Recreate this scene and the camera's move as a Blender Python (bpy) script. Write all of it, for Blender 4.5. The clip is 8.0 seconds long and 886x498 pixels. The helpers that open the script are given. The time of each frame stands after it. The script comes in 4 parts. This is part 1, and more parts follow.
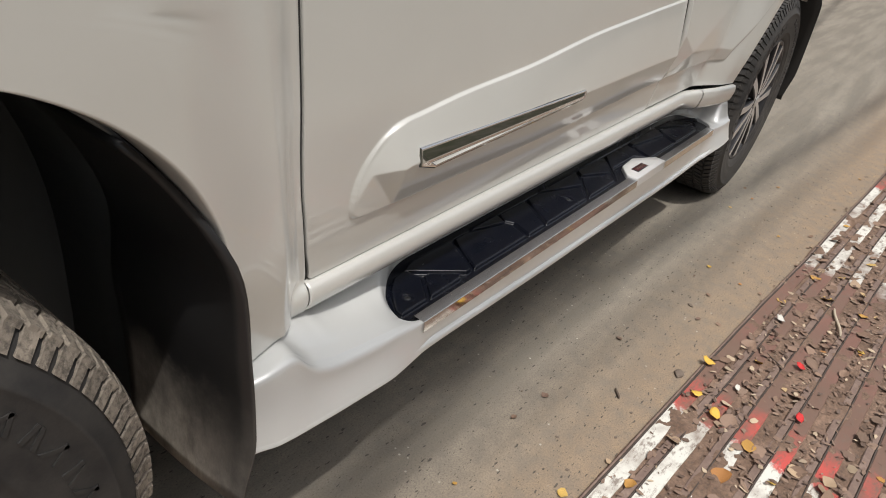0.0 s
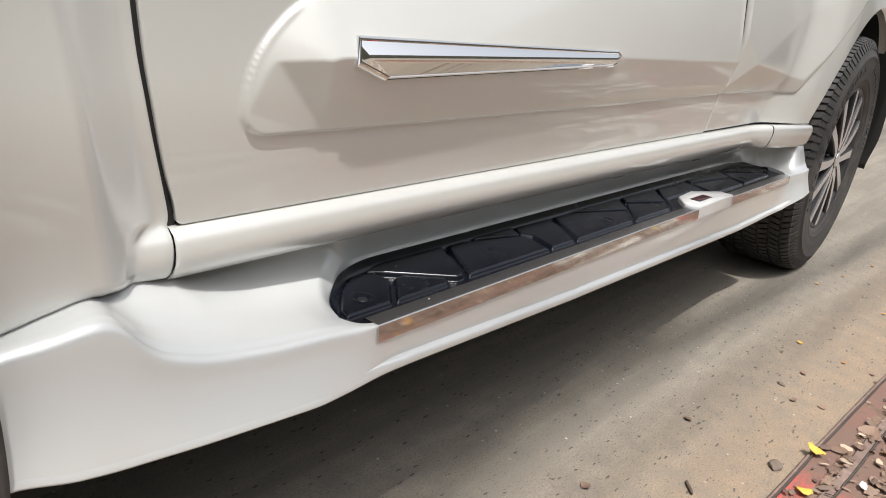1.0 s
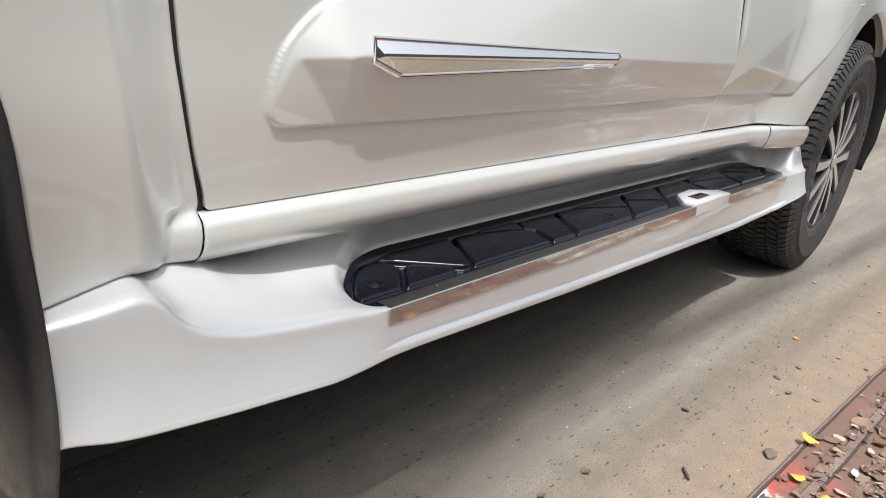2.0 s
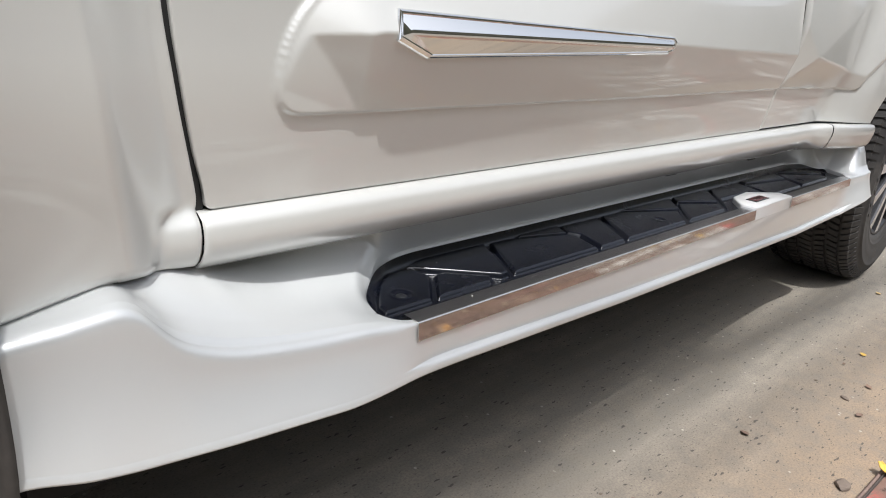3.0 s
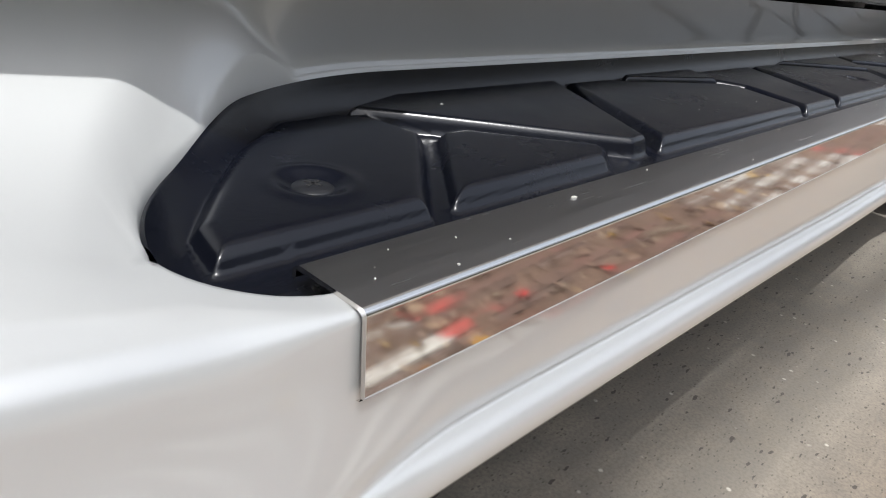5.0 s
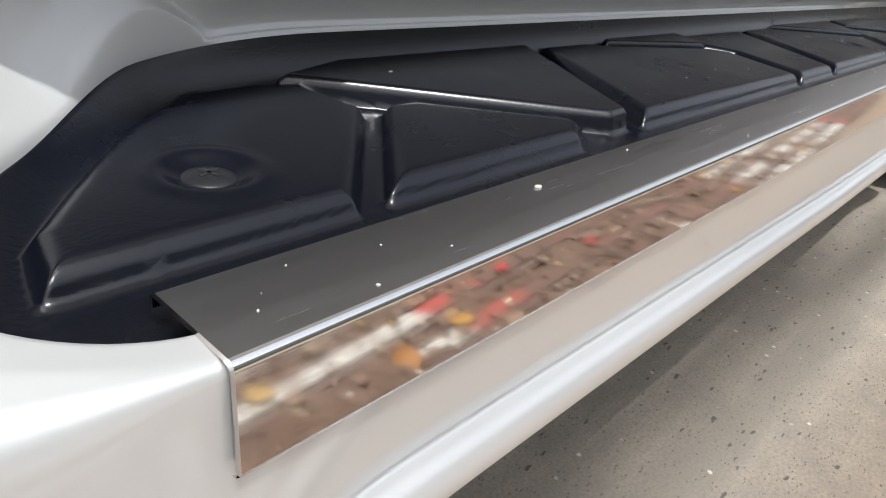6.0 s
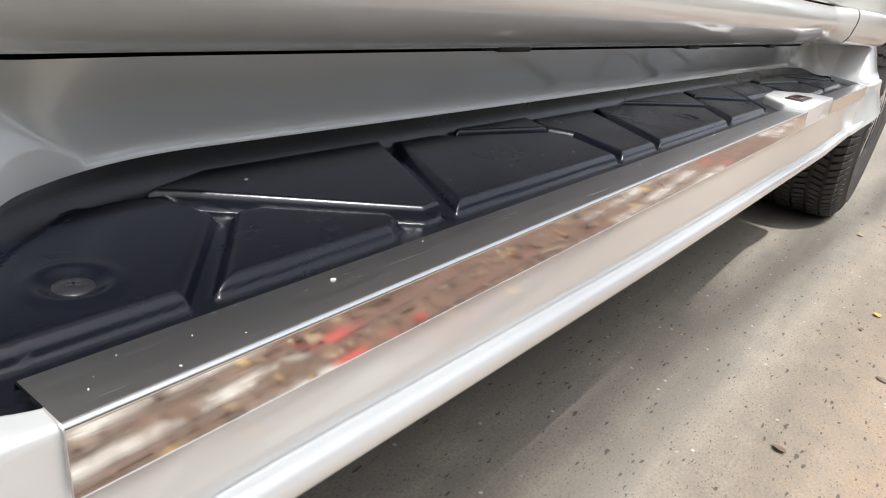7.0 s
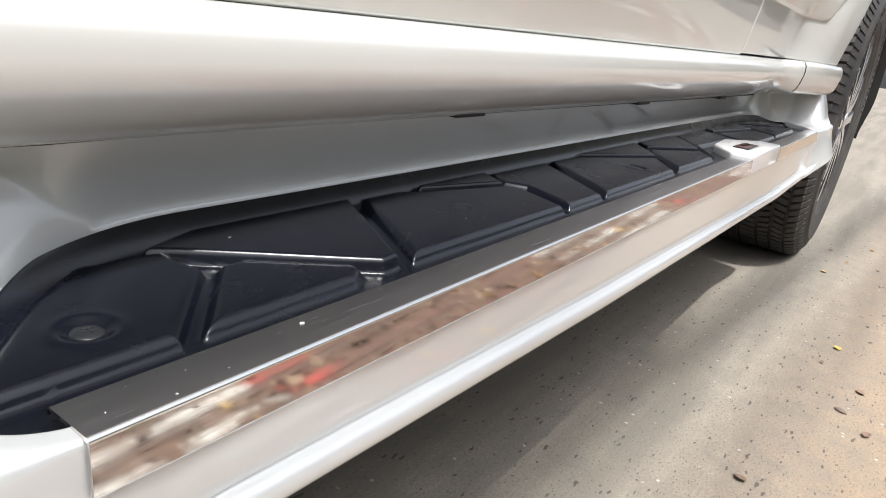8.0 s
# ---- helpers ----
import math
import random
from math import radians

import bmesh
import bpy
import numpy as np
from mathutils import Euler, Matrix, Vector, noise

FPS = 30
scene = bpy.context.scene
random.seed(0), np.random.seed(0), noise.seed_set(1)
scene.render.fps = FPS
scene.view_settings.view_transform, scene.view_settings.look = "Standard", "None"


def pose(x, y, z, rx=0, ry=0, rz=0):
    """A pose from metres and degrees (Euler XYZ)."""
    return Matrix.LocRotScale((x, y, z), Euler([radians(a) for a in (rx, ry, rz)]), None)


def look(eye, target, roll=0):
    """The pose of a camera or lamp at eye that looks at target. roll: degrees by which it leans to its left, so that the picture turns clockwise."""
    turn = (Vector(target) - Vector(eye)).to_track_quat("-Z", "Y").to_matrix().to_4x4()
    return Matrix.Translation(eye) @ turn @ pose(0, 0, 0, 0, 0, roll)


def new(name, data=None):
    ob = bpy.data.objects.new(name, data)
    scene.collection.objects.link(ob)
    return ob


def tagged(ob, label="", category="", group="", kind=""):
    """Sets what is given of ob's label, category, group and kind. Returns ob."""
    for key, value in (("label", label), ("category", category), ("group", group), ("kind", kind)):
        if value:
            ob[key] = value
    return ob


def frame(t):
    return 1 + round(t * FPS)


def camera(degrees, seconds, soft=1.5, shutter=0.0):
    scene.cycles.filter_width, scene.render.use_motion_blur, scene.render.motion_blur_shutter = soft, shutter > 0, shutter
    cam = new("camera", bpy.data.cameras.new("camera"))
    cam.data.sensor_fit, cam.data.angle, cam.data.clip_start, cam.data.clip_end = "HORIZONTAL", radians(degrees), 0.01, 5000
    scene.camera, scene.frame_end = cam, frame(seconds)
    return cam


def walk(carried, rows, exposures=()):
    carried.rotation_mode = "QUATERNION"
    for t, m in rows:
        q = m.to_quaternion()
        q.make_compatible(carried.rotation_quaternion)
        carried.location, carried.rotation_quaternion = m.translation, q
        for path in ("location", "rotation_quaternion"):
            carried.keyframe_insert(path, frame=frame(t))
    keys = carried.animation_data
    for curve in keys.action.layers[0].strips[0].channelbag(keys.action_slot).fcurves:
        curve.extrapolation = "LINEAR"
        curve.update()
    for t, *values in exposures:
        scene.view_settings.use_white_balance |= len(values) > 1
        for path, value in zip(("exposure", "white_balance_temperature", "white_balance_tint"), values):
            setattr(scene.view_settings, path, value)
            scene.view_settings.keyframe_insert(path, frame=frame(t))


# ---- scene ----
cam = camera(66.9, 8.0, 1.0)
PATH = [
    (0, (-0.712, -0.459, 1.018), (0.755, 0.457, 0.014), 9.8),
    (0.2, (-0.625, -0.466, 0.974), (0.789, 0.505, -0.054), 9.1),
    (0.5, (-0.519, -0.465, 0.847), (0.871, 0.676, -0.029), 8.4),
    (0.7, (-0.472, -0.451, 0.751), (0.955, 0.756, 0.039), 7.2),
    (1, (-0.448, -0.443, 0.705), (1.011, 0.75, 0.037), 6.8),
    (1.5, (-0.478, -0.462, 0.714), (0.992, 0.731, 0.068), 6.7),
    (1.7, (-0.488, -0.469, 0.711), (0.978, 0.725, 0.057), 6.8),
    (2.8, (-0.454, -0.443, 0.674), (0.966, 0.806, 0.022), 6.7),
    (3, (-0.422, -0.414, 0.67), (0.97, 0.869, 0.023), 6.0),
    (3.3, (-0.379, -0.379, 0.682), (0.953, 0.906, -0.074), 5.9),
    (3.5, (-0.354, -0.348, 0.646), (0.956, 0.964, -0.105), 4.7),
    (3.8, (-0.295, -0.253, 0.628), (0.982, 1.016, -0.244), 5.2),
    (4, (-0.255, -0.223, 0.608), (1.013, 1.043, -0.28), 5.7),
    (4.2, (-0.2, -0.185, 0.544), (1.096, 1.029, -0.375), 8.3),
    (4.5, (-0.143, -0.143, 0.489), (1.193, 1.079, -0.358), 7.5),
    (4.7, (-0.11, -0.109, 0.471), (1.261, 1.088, -0.359), 8.3),
    (5.8, (-0.043, -0.068, 0.449), (1.348, 1.045, -0.459), 8.8),
    (6, (-0.04, -0.068, 0.451), (1.351, 1.036, -0.469), 9.0),
    (6.3, (-0.038, -0.07, 0.458), (1.371, 1.008, -0.464), 9.3),
    (6.5, (-0.036, -0.074, 0.462), (1.392, 1.006, -0.431), 8.4),
    (6.8, (-0.04, -0.101, 0.488), (1.435, 0.913, -0.405), 9.6),
    (7, (-0.052, -0.127, 0.492), (1.481, 0.898, -0.281), 8.7),
    (7.2, (-0.063, -0.143, 0.504), (1.491, 0.876, -0.234), 8.7),
    (7.5, (-0.07, -0.154, 0.507), (1.507, 0.874, -0.168), 7.5),
    (8, (-0.08, -0.162, 0.515), (1.506, 0.865, -0.141), 8.2),
]
walk(cam, [(t, look(eye, target, roll)) for t, eye, target, roll in PATH], [(0.0, -0.50, 6600, 10), (0.5, -0.24, 6650, 10), (1.0, 0.02, 6450, 10), (3.0, 0.0, 6200, 10), (3.8, -0.10, 6150, 10), (4.2, -0.15, 6200, 10), (4.8, 0.02, 6200, 10), (6.0, 0.24, 6300, 10), (7.2, 0.47, 6300, 10), (8.0, 0.47, 6300, 10)])

# ---- light ----
SUN_EL, SUN_AZ = 66.0, 205.5     # degrees above the ground; compass turn of the sun
world = bpy.data.worlds.new("world")
scene.world = world
world.use_nodes = True
wn = world.node_tree
sky = wn.nodes.new("ShaderNodeTexSky")
sky.sky_type, sky.sun_disc = "NISHITA", False
sky.sun_elevation, sky.sun_rotation = radians(SUN_EL), radians(SUN_AZ)
sky.air_density, sky.dust_density, sky.ozone_density = 1.0, 4.0, 0.8
haze = wn.nodes.new("ShaderNodeHueSaturation")
haze.inputs["Saturation"].default_value = 0.32
wn.links.new(sky.outputs[0], haze.inputs["Color"])
wn.links.new(haze.outputs[0], wn.nodes["Background"].inputs[0])
wn.nodes["Background"].inputs[1].default_value = 0.20
sun_data = bpy.data.lights.new("sun", "SUN")
sun_data.energy, sun_data.angle, sun_data.color = 4.1, radians(0.9), (1.0, 0.97, 0.92)
sun = new("sun", sun_data)
sun_dir = Vector((math.sin(radians(SUN_AZ)) * math.cos(radians(SUN_EL)), math.cos(radians(SUN_AZ)) * math.cos(radians(SUN_EL)), math.sin(radians(SUN_EL))))
sun.matrix_world = look(sun_dir * 20, (0, 0, 0))


# ---- materials ----
def material(name, colour=(0.5, 0.5, 0.5), rough=0.5, metal=0.0, coat=0.0, coat_rough=0.03):
    m = bpy.data.materials.new(name)
    m.use_nodes = True
    b = m.node_tree.nodes["Principled BSDF"]
    b.inputs["Base Color"].default_value = (*colour, 1)
    b.inputs["Roughness"].default_value = rough
    b.inputs["Metallic"].default_value = metal
    b.inputs["Coat Weight"].default_value = coat
    b.inputs["Coat Roughness"].default_value = coat_rough
    return m


class Nodes:
    """Short hand for building a material's nodes."""

    def __init__(self, m):
        self.t = m.node_tree
        self.b = self.t.nodes["Principled BSDF"]

    def add(self, kind, **values):
        n = self.t.nodes.new(kind)
        for key, value in values.items():
            n.inputs[key.replace("_", " ")].default_value = value
        return n

    def link(self, a, b):
        self.t.links.new(a, b)

    def coords(self, which="Object", scale=(1, 1, 1), turn=0.0):
        c = self.t.nodes.new("ShaderNodeTexCoord")
        mp = self.t.nodes.new("ShaderNodeMapping")
        mp.inputs["Scale"].default_value = scale
        mp.inputs["Rotation"].default_value = (0, 0, turn)
        self.link(c.outputs[which], mp.inputs[0])
        return mp.outputs[0]

    def noise(self, co, scale, detail=4.0, rough=0.55):
        n = self.add("ShaderNodeTexNoise", Scale=scale, Detail=detail, Roughness=rough)
        self.link(co, n.inputs["Vector"])
        return n.outputs["Fac"]

    def voronoi(self, co, scale, feature="F1", out="Distance", randomness=1.0):
        n = self.add("ShaderNodeTexVoronoi", Scale=scale, Randomness=randomness)
        n.feature = feature
        self.link(co, n.inputs["Vector"])
        return n.outputs[out]

    def ramp(self, fac, *stops):
        n = self.t.nodes.new("ShaderNodeValToRGB")
        e = n.color_ramp.elements
        while len(e) < len(stops):
            e.new(0.5)
        for k, (p, c) in zip(e, stops):
            k.position = p
            k.color = (*c, 1) if isinstance(c, tuple) else (c, c, c, 1)
        self.link(fac, n.inputs[0])
        return n.outputs[0]

    def mix(self, fac, a, b, blend="MIX"):
        n = self.t.nodes.new("ShaderNodeMix")
        n.data_type, n.blend_type = "RGBA", blend
        for value, socket in ((fac, n.inputs[0]), (a, n.inputs[6]), (b, n.inputs[7])):
            if isinstance(value, (int, float)):
                socket.default_value = value
            elif isinstance(value, tuple):
                socket.default_value = (*value, 1)
            else:
                self.link(value, socket)
        return n.outputs[2]

    def math(self, op, a, b=0.0):
        n = self.t.nodes.new("ShaderNodeMath")
        n.operation = op
        for value, socket in ((a, n.inputs[0]), (b, n.inputs[1])):
            if isinstance(value, (int, float)):
                socket.default_value = value
            else:
                self.link(value, socket)
        return n.outputs[0]

    def bump(self, height, strength=0.3, distance=0.002, under=None):
        n = self.add("ShaderNodeBump", Strength=strength, Distance=distance)
        self.link(height, n.inputs["Height"])
        if under:
            self.link(under, n.inputs["Normal"])
        self.link(n.outputs[0], self.b.inputs["Normal"])
        return n.outputs[0]

    def put(self, name, out):
        self.link(out, self.b.inputs[name])


def paint_material(name, low, high, flake):
    m = material(name, high, 0.33, 0.0, 1.0, 0.02)
    n = Nodes(m)
    co = n.coords()
    fl = n.voronoi(co, 2600.0, out="Color")
    n.put("Base Color", n.mix(n.ramp(n.noise(co, 3.0), (0.3, 0.0), (0.75, 1.0)), low, high))
    n.put("Metallic", n.ramp(fl, (0.0, flake[0]), (1.0, flake[1])))
    n.put("Coat Roughness", n.ramp(n.noise(co, 9.0, 6.0), (0.35, 0.035), (0.8, 0.085)))
    return m


def chrome_material(name, colour, rough, brushed=False):
    m = material(name, colour, rough, 1.0)
    n = Nodes(m)
    co = n.coords(scale=(1.5, 90, 90) if brushed else (6, 60, 60))
    f = n.noise(co, 14.0, 6.0, 0.65)
    n.put("Roughness", n.ramp(f, (0.3, rough * 0.7), (0.75, rough * 1.5 + 0.02)))
    if brushed:
        n.bump(f, 0.03, 0.0003)
    return m


def satin_material():
    m = material("satin_steel", (0.5, 0.5, 0.5), 0.3, 1.0)
    n = Nodes(m)
    a = n.noise(n.coords(scale=(2.0, 60, 60)), 9.0, 5.0, 0.6)
    b = n.noise(n.coords(), 30.0, 7.0, 0.7)
    n.put("Base Color", n.mix(n.ramp(b, (0.45, 0.0), (0.8, 0.5)), (0.60, 0.61, 0.635), (0.48, 0.485, 0.495)))
    n.put("Roughness", n.math("ADD", n.ramp(a, (0.3, 0.20), (0.75, 0.28)), n.ramp(b, (0.5, 0.0), (0.9, 0.06))))
    return m


def mat_plastic():
    m = material("black_moulded_plastic", (0.010, 0.011, 0.015), 0.3)
    m.node_tree.nodes["Principled BSDF"].inputs["Specular IOR Level"].default_value = 0.5
    n = Nodes(m)
    co = n.coords()
    dust = n.noise(co, 22.0, 8.0, 0.7)
    fine = n.noise(co, 900.0, 3.0)
    n.put("Base Color", n.mix(n.ramp(dust, (0.62, 0.0), (0.95, 0.04)), (0.0038, 0.0048, 0.0092), (0.20, 0.19, 0.17)))
    n.put("Roughness", n.ramp(dust, (0.3, 0.20), (0.8, 0.32)))
    n.bump(fine, 0.12, 0.0004)
    return m


def rubber_material(name, dusty):
    m = material(name, (0.03, 0.03, 0.03), 0.75)
    n = Nodes(m)
    co = n.coords()
    a = n.noise(co, 14.0, 8.0, 0.7)
    b = n.noise(co, 160.0, 4.0, 0.6)
    n.put("Base Color", n.mix(n.ramp(a, (0.38 - 0.2 * dusty, 0.0), (0.85, 0.35 + 0.5 * dusty)), (0.022, 0.022, 0.023), (0.20, 0.18, 0.155)))
    n.put("Roughness", n.ramp(a, (0.3, 0.6), (0.8, 0.9)))
    n.bump(b, 0.25, 0.0012)
    return m


def dusty_tread_material():
    m = material("dust_caked_tread_rubber", (0.15, 0.13, 0.11), 0.9)
    n = Nodes(m)
    co = n.coords()
    a, b = n.noise(co, 20.0, 8.0, 0.7), n.noise(co, 140.0, 5.0, 0.65)
    c = n.mix(n.ramp(a, (0.3, 0.0), (0.65, 1.0)), (0.16, 0.138, 0.115), (0.33, 0.285, 0.235))
    n.put("Base Color", n.mix(n.ramp(b, (0.36, 0.7), (0.55, 0.0)), c, (0.05, 0.045, 0.04)))
    n.bump(n.math("ADD", a, b), 0.7, 0.004)
    return m


def flap_material():
    m = material("dusty_sun_patched_mud_flap_plastic", (0.01, 0.01, 0.011), 0.5)
    n = Nodes(m)
    co = n.coords()
    z = n.t.nodes.new("ShaderNodeSeparateXYZ")
    n.link(co, z.inputs[0])
    low = n.ramp(n.math("ADD", z.outputs["Z"], n.math("MULTIPLY", n.noise(co, 9.0, 6.0, 0.7), 0.22)), (0.42, 1.0), (0.58, 0.0))
    streak = n.noise(n.coords(scale=(14, 14, 6)), 2.4, 8.0, 0.75)
    inner = n.ramp(z.outputs["Y"], (0.0, 0.25), (0.07, 1.0))
    # pale patch low and inboard: dust plus the sunlit wedge painted in
    n.put("Base Color", n.mix(n.math("MULTIPLY", n.math("MULTIPLY", low, inner), n.ramp(streak, (0.3, 0.35), (0.7, 1.0))), (0.018, 0.018, 0.019), (0.55, 0.49, 0.42)))
    n.put("Roughness", n.ramp(low, (0.0, 0.38), (1.0, 0.85)))
    n.bump(streak, 0.2, 0.001)
    return m


def ground_material():
    m = material("worn_concrete_road", (0.3, 0.28, 0.24), 0.85)
    n = Nodes(m)
    co = n.coords()
    warp = n.add("ShaderNodeTexNoise", Scale=45.0, Detail=3.0)
    n.link(co, warp.inputs["Vector"])
    bend = n.t.nodes.new("ShaderNodeVectorMath")
    bend.operation = "MULTIPLY_ADD"
    n.link(warp.outputs["Color"], bend.inputs[0])
    bend.inputs[1].default_value = (0.018, 0.022, 0.0)
    n.link(n.coords(scale=(0.8, 2.3, 1.0), turn=0.5), bend.inputs[2])
    flake = bend.outputs[0]
    grit = n.voronoi(flake, 72.0, out="Color")
    grit_d = n.voronoi(flake, 72.0)
    big = n.noise(co, 1.3, 6.0, 0.6)
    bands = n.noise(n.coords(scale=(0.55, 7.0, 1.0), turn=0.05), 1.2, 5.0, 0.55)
    mid = n.noise(co, 18.0, 8.0, 0.7)
    fine = n.noise(co, 260.0, 4.0, 0.6)
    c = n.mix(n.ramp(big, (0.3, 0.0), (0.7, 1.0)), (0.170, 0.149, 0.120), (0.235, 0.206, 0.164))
    # paler streaks along the road stand in for bands of sunlight
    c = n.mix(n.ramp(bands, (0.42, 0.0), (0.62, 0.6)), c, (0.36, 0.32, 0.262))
    sep = n.t.nodes.new("ShaderNodeSeparateXYZ")
    n.link(n.coords(turn=0.05), sep.inputs[0])
    edge = n.math("ADD", sep.outputs["Y"], n.math("MULTIPLY", n.math("SUBTRACT", mid, 0.5), 0.16))
    edge = n.math("MULTIPLY", n.ramp(n.math("ADD", edge, 0.5), (0.26, 1.0), (0.54, 0.0)), n.ramp(n.math("ADD", edge, 2.0), (0.5, 0.0), (0.9, 1.0)))
    c = n.mix(n.math("MULTIPLY", edge, 0.9), c, (0.325, 0.228, 0.145))
    c = n.mix(n.ramp(mid, (0.35, 0.55), (0.62, 0.0)), c, (0.15, 0.14, 0.125))
    uneven = n.math("ADD", grit_d, n.math("MULTIPLY", n.math("SUBTRACT", 0.82, grit), 1.1))
    pebble = n.ramp(n.math("MULTIPLY", n.ramp(n.math("ADD", uneven, n.math("MULTIPLY", fine, 0.3)), (0.36, 1.0), (0.44, 0.0)), n.ramp(n.math("ADD", grit, n.math("MULTIPLY", n.math("SUBTRACT", big, 0.5), 0.9)), (0.68, 0.0), (0.75, 1.0))), (0.0, 0.0), (1.0, 0.85))
    c = n.mix(pebble, c, (0.045, 0.038, 0.033))
    tiny = n.coords(scale=(1.0, 2.4, 1.0), turn=-0.6)
    small_d, small_c = n.voronoi(tiny, 130.0), n.voronoi(tiny, 130.0, out="Color")
    c = n.mix(n.math("MULTIPLY", n.ramp(small_d, (0.2, 0.8), (0.34, 0.0)), n.ramp(small_c, (0.66, 0.0), (0.72, 1.0))), c, (0.10, 0.085, 0.07))
    big_d = n.voronoi(co, 62.0)
    big_c = n.voronoi(co, 62.0, out="Color")
    c = n.mix(n.math("MULTIPLY", n.ramp(big_d, (0.10, 1.0), (0.2, 0.0)), n.ramp(big_c, (0.80, 0.0), (0.84, 0.75))), c, (0.55, 0.51, 0.44))
    c = n.mix(n.ramp(fine, (0.36, 0.45), (0.58, 0.0)), c, (0.12, 0.108, 0.094))
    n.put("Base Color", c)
    n.put("Roughness", n.ramp(mid, (0.3, 0.72), (0.7, 0.92)))
    n.bump(n.math("ADD", n.math("MULTIPLY", mid, 0.7), n.math("MULTIPLY", fine, 0.22)), 0.45, 0.003)
    return m


def dirt_material():
    m = material("dry_brown_dirt", (0.2, 0.15, 0.12), 0.95)
    n = Nodes(m)
    co = n.coords()
    a, b = n.noise(co, 9.0, 8.0, 0.7), n.noise(co, 120.0, 6.0, 0.7)
    c = n.mix(n.ramp(a, (0.35, 0.0), (0.65, 1.0)), (0.150, 0.092, 0.063), (0.30, 0.196, 0.142))
    c = n.mix(n.ramp(b, (0.35, 0.6), (0.6, 0.0)), c, (0.07, 0.055, 0.045))
    n.put("Base Color", c)
    n.bump(n.math("ADD", a, b), 0.8, 0.006)
    return m


def bar_material():
    m = material("worn_red_and_white_painted_steel", (0.4, 0.3, 0.3), 0.7)
    n = Nodes(m)
    co = n.coords()
    x = n.t.nodes.new("ShaderNodeSeparateXYZ")
    n.link(co, x.inputs[0])
    wob = n.noise(co, 40.0, 6.0, 0.7)
    xs = n.math("ADD", x.outputs["X"], n.math("MULTIPLY", n.math("SUBTRACT", wob, 0.5), 0.12))
    # painted stretches 1.1 m apart along the bars: white, a short red one, then worn dull red
    turn = n.math("FRACT", n.math("DIVIDE", n.math("ADD", xs, 1.12), 2.2))
    bands = n.ramp(turn, (0.0, (0.66, 0.65, 0.60)), (0.50, (0.66, 0.65, 0.60)), (0.505, (0.56, 0.075, 0.065)), (0.545, (0.48, 0.085, 0.07)), (0.58, (0.180, 0.102, 0.078)), (0.66, (0.160, 0.094, 0.070)), (0.72, (0.200, 0.100, 0.078)), (0.78, (0.170, 0.094, 0.072)), (0.84, (0.200, 0.100, 0.078)), (0.90, (0.172, 0.094, 0.072)), (0.98, (0.190, 0.098, 0.076)), (0.995, (0.66, 0.65, 0.60)))
    wear = n.noise(n.coords(scale=(1, 2.5, 2.5)), 26.0, 8.0, 0.75)
    c = n.mix(n.ramp(wear, (0.52, 0.0), (0.62, 0.8)), bands, (0.155, 0.108, 0.084))
    stain = n.noise(co, 5.0, 6.0, 0.65)
    c = n.mix(n.ramp(stain, (0.44, 0.0), (0.62, 0.85)), c, (0.165, 0.104, 0.078))
    n.put("Base Color", c)
    n.bump(wear, 0.5, 0.002)
    return m


def iron_material():
    m = material("dusty_bare_iron", (0.25, 0.2, 0.18), 0.8)
    n = Nodes(m)
    co = n.coords()
    a, b = n.noise(co, 7.0, 8.0, 0.7), n.noise(co, 70.0, 6.0, 0.7)
    c = n.mix(n.ramp(a, (0.35, 0.0), (0.65, 1.0)), (0.165, 0.112, 0.088), (0.255, 0.185, 0.15))
    n.put("Base Color", n.mix(n.ramp(b, (0.4, 0.6), (0.65, 0.0)), c, (0.13, 0.085, 0.075)))
    n.bump(b, 0.4, 0.002)
    return m


def leaf_material():
    m = material("dry_leaf", (0.3, 0.2, 0.1), 0.7)
    n = Nodes(m)
    info = n.t.nodes.new("ShaderNodeObjectInfo")
    c = n.ramp(info.outputs["Random"], (0.0, (0.22, 0.14, 0.10)), (0.25, (0.32, 0.21, 0.15)), (0.45, (0.24, 0.155, 0.12)), (0.62, (0.17, 0.115, 0.085)), (0.76, (0.55, 0.40, 0.26)), (0.90, (0.70, 0.45, 0.08)), (0.97, (0.50, 0.22, 0.06)))
    v = n.noise(n.coords(), 90.0, 5.0, 0.6)
    n.put("Base Color", n.mix(n.ramp(v, (0.35, 0.5), (0.7, 0.0)), c, (0.11, 0.07, 0.045)))
    return m


PAINT = paint_material("pearl_white_paint", (0.577, 0.573, 0.546), (0.613, 0.613, 0.588), (0.18, 0.32))
KIT = paint_material("cool_white_body_kit_paint", (0.652, 0.664, 0.660), (0.690, 0.703, 0.699), (0.20, 0.34))
CHROME = chrome_material("polished_chrome", (0.86, 0.86, 0.85), 0.035)
STEEL = chrome_material("polished_steel_strip", (0.64, 0.615, 0.585), 0.05)
STEEL_TOP = satin_material()
# whiter metal for the fold puts the edge's highlight into the colour
STEEL_GLINT = material("steel_edge_glint", (0.92, 0.92, 0.91), 0.16, 1.0)
PLASTIC = mat_plastic()
TYRE = rubber_material("dusty_tyre_rubber", -0.05)
TREAD_DUST = dusty_tread_material()
TYRE_DARK = rubber_material("tyre_rubber", 0.1)
FLAP = flap_material()
DARK = material("matt_black_underbody", (0.012, 0.012, 0.013), 0.8)
LINER = material("black_wheel_arch_liner", (0.11, 0.118, 0.122), 0.42)
GLASS = material("dark_tinted_glass", (0.01, 0.011, 0.012), 0.05)
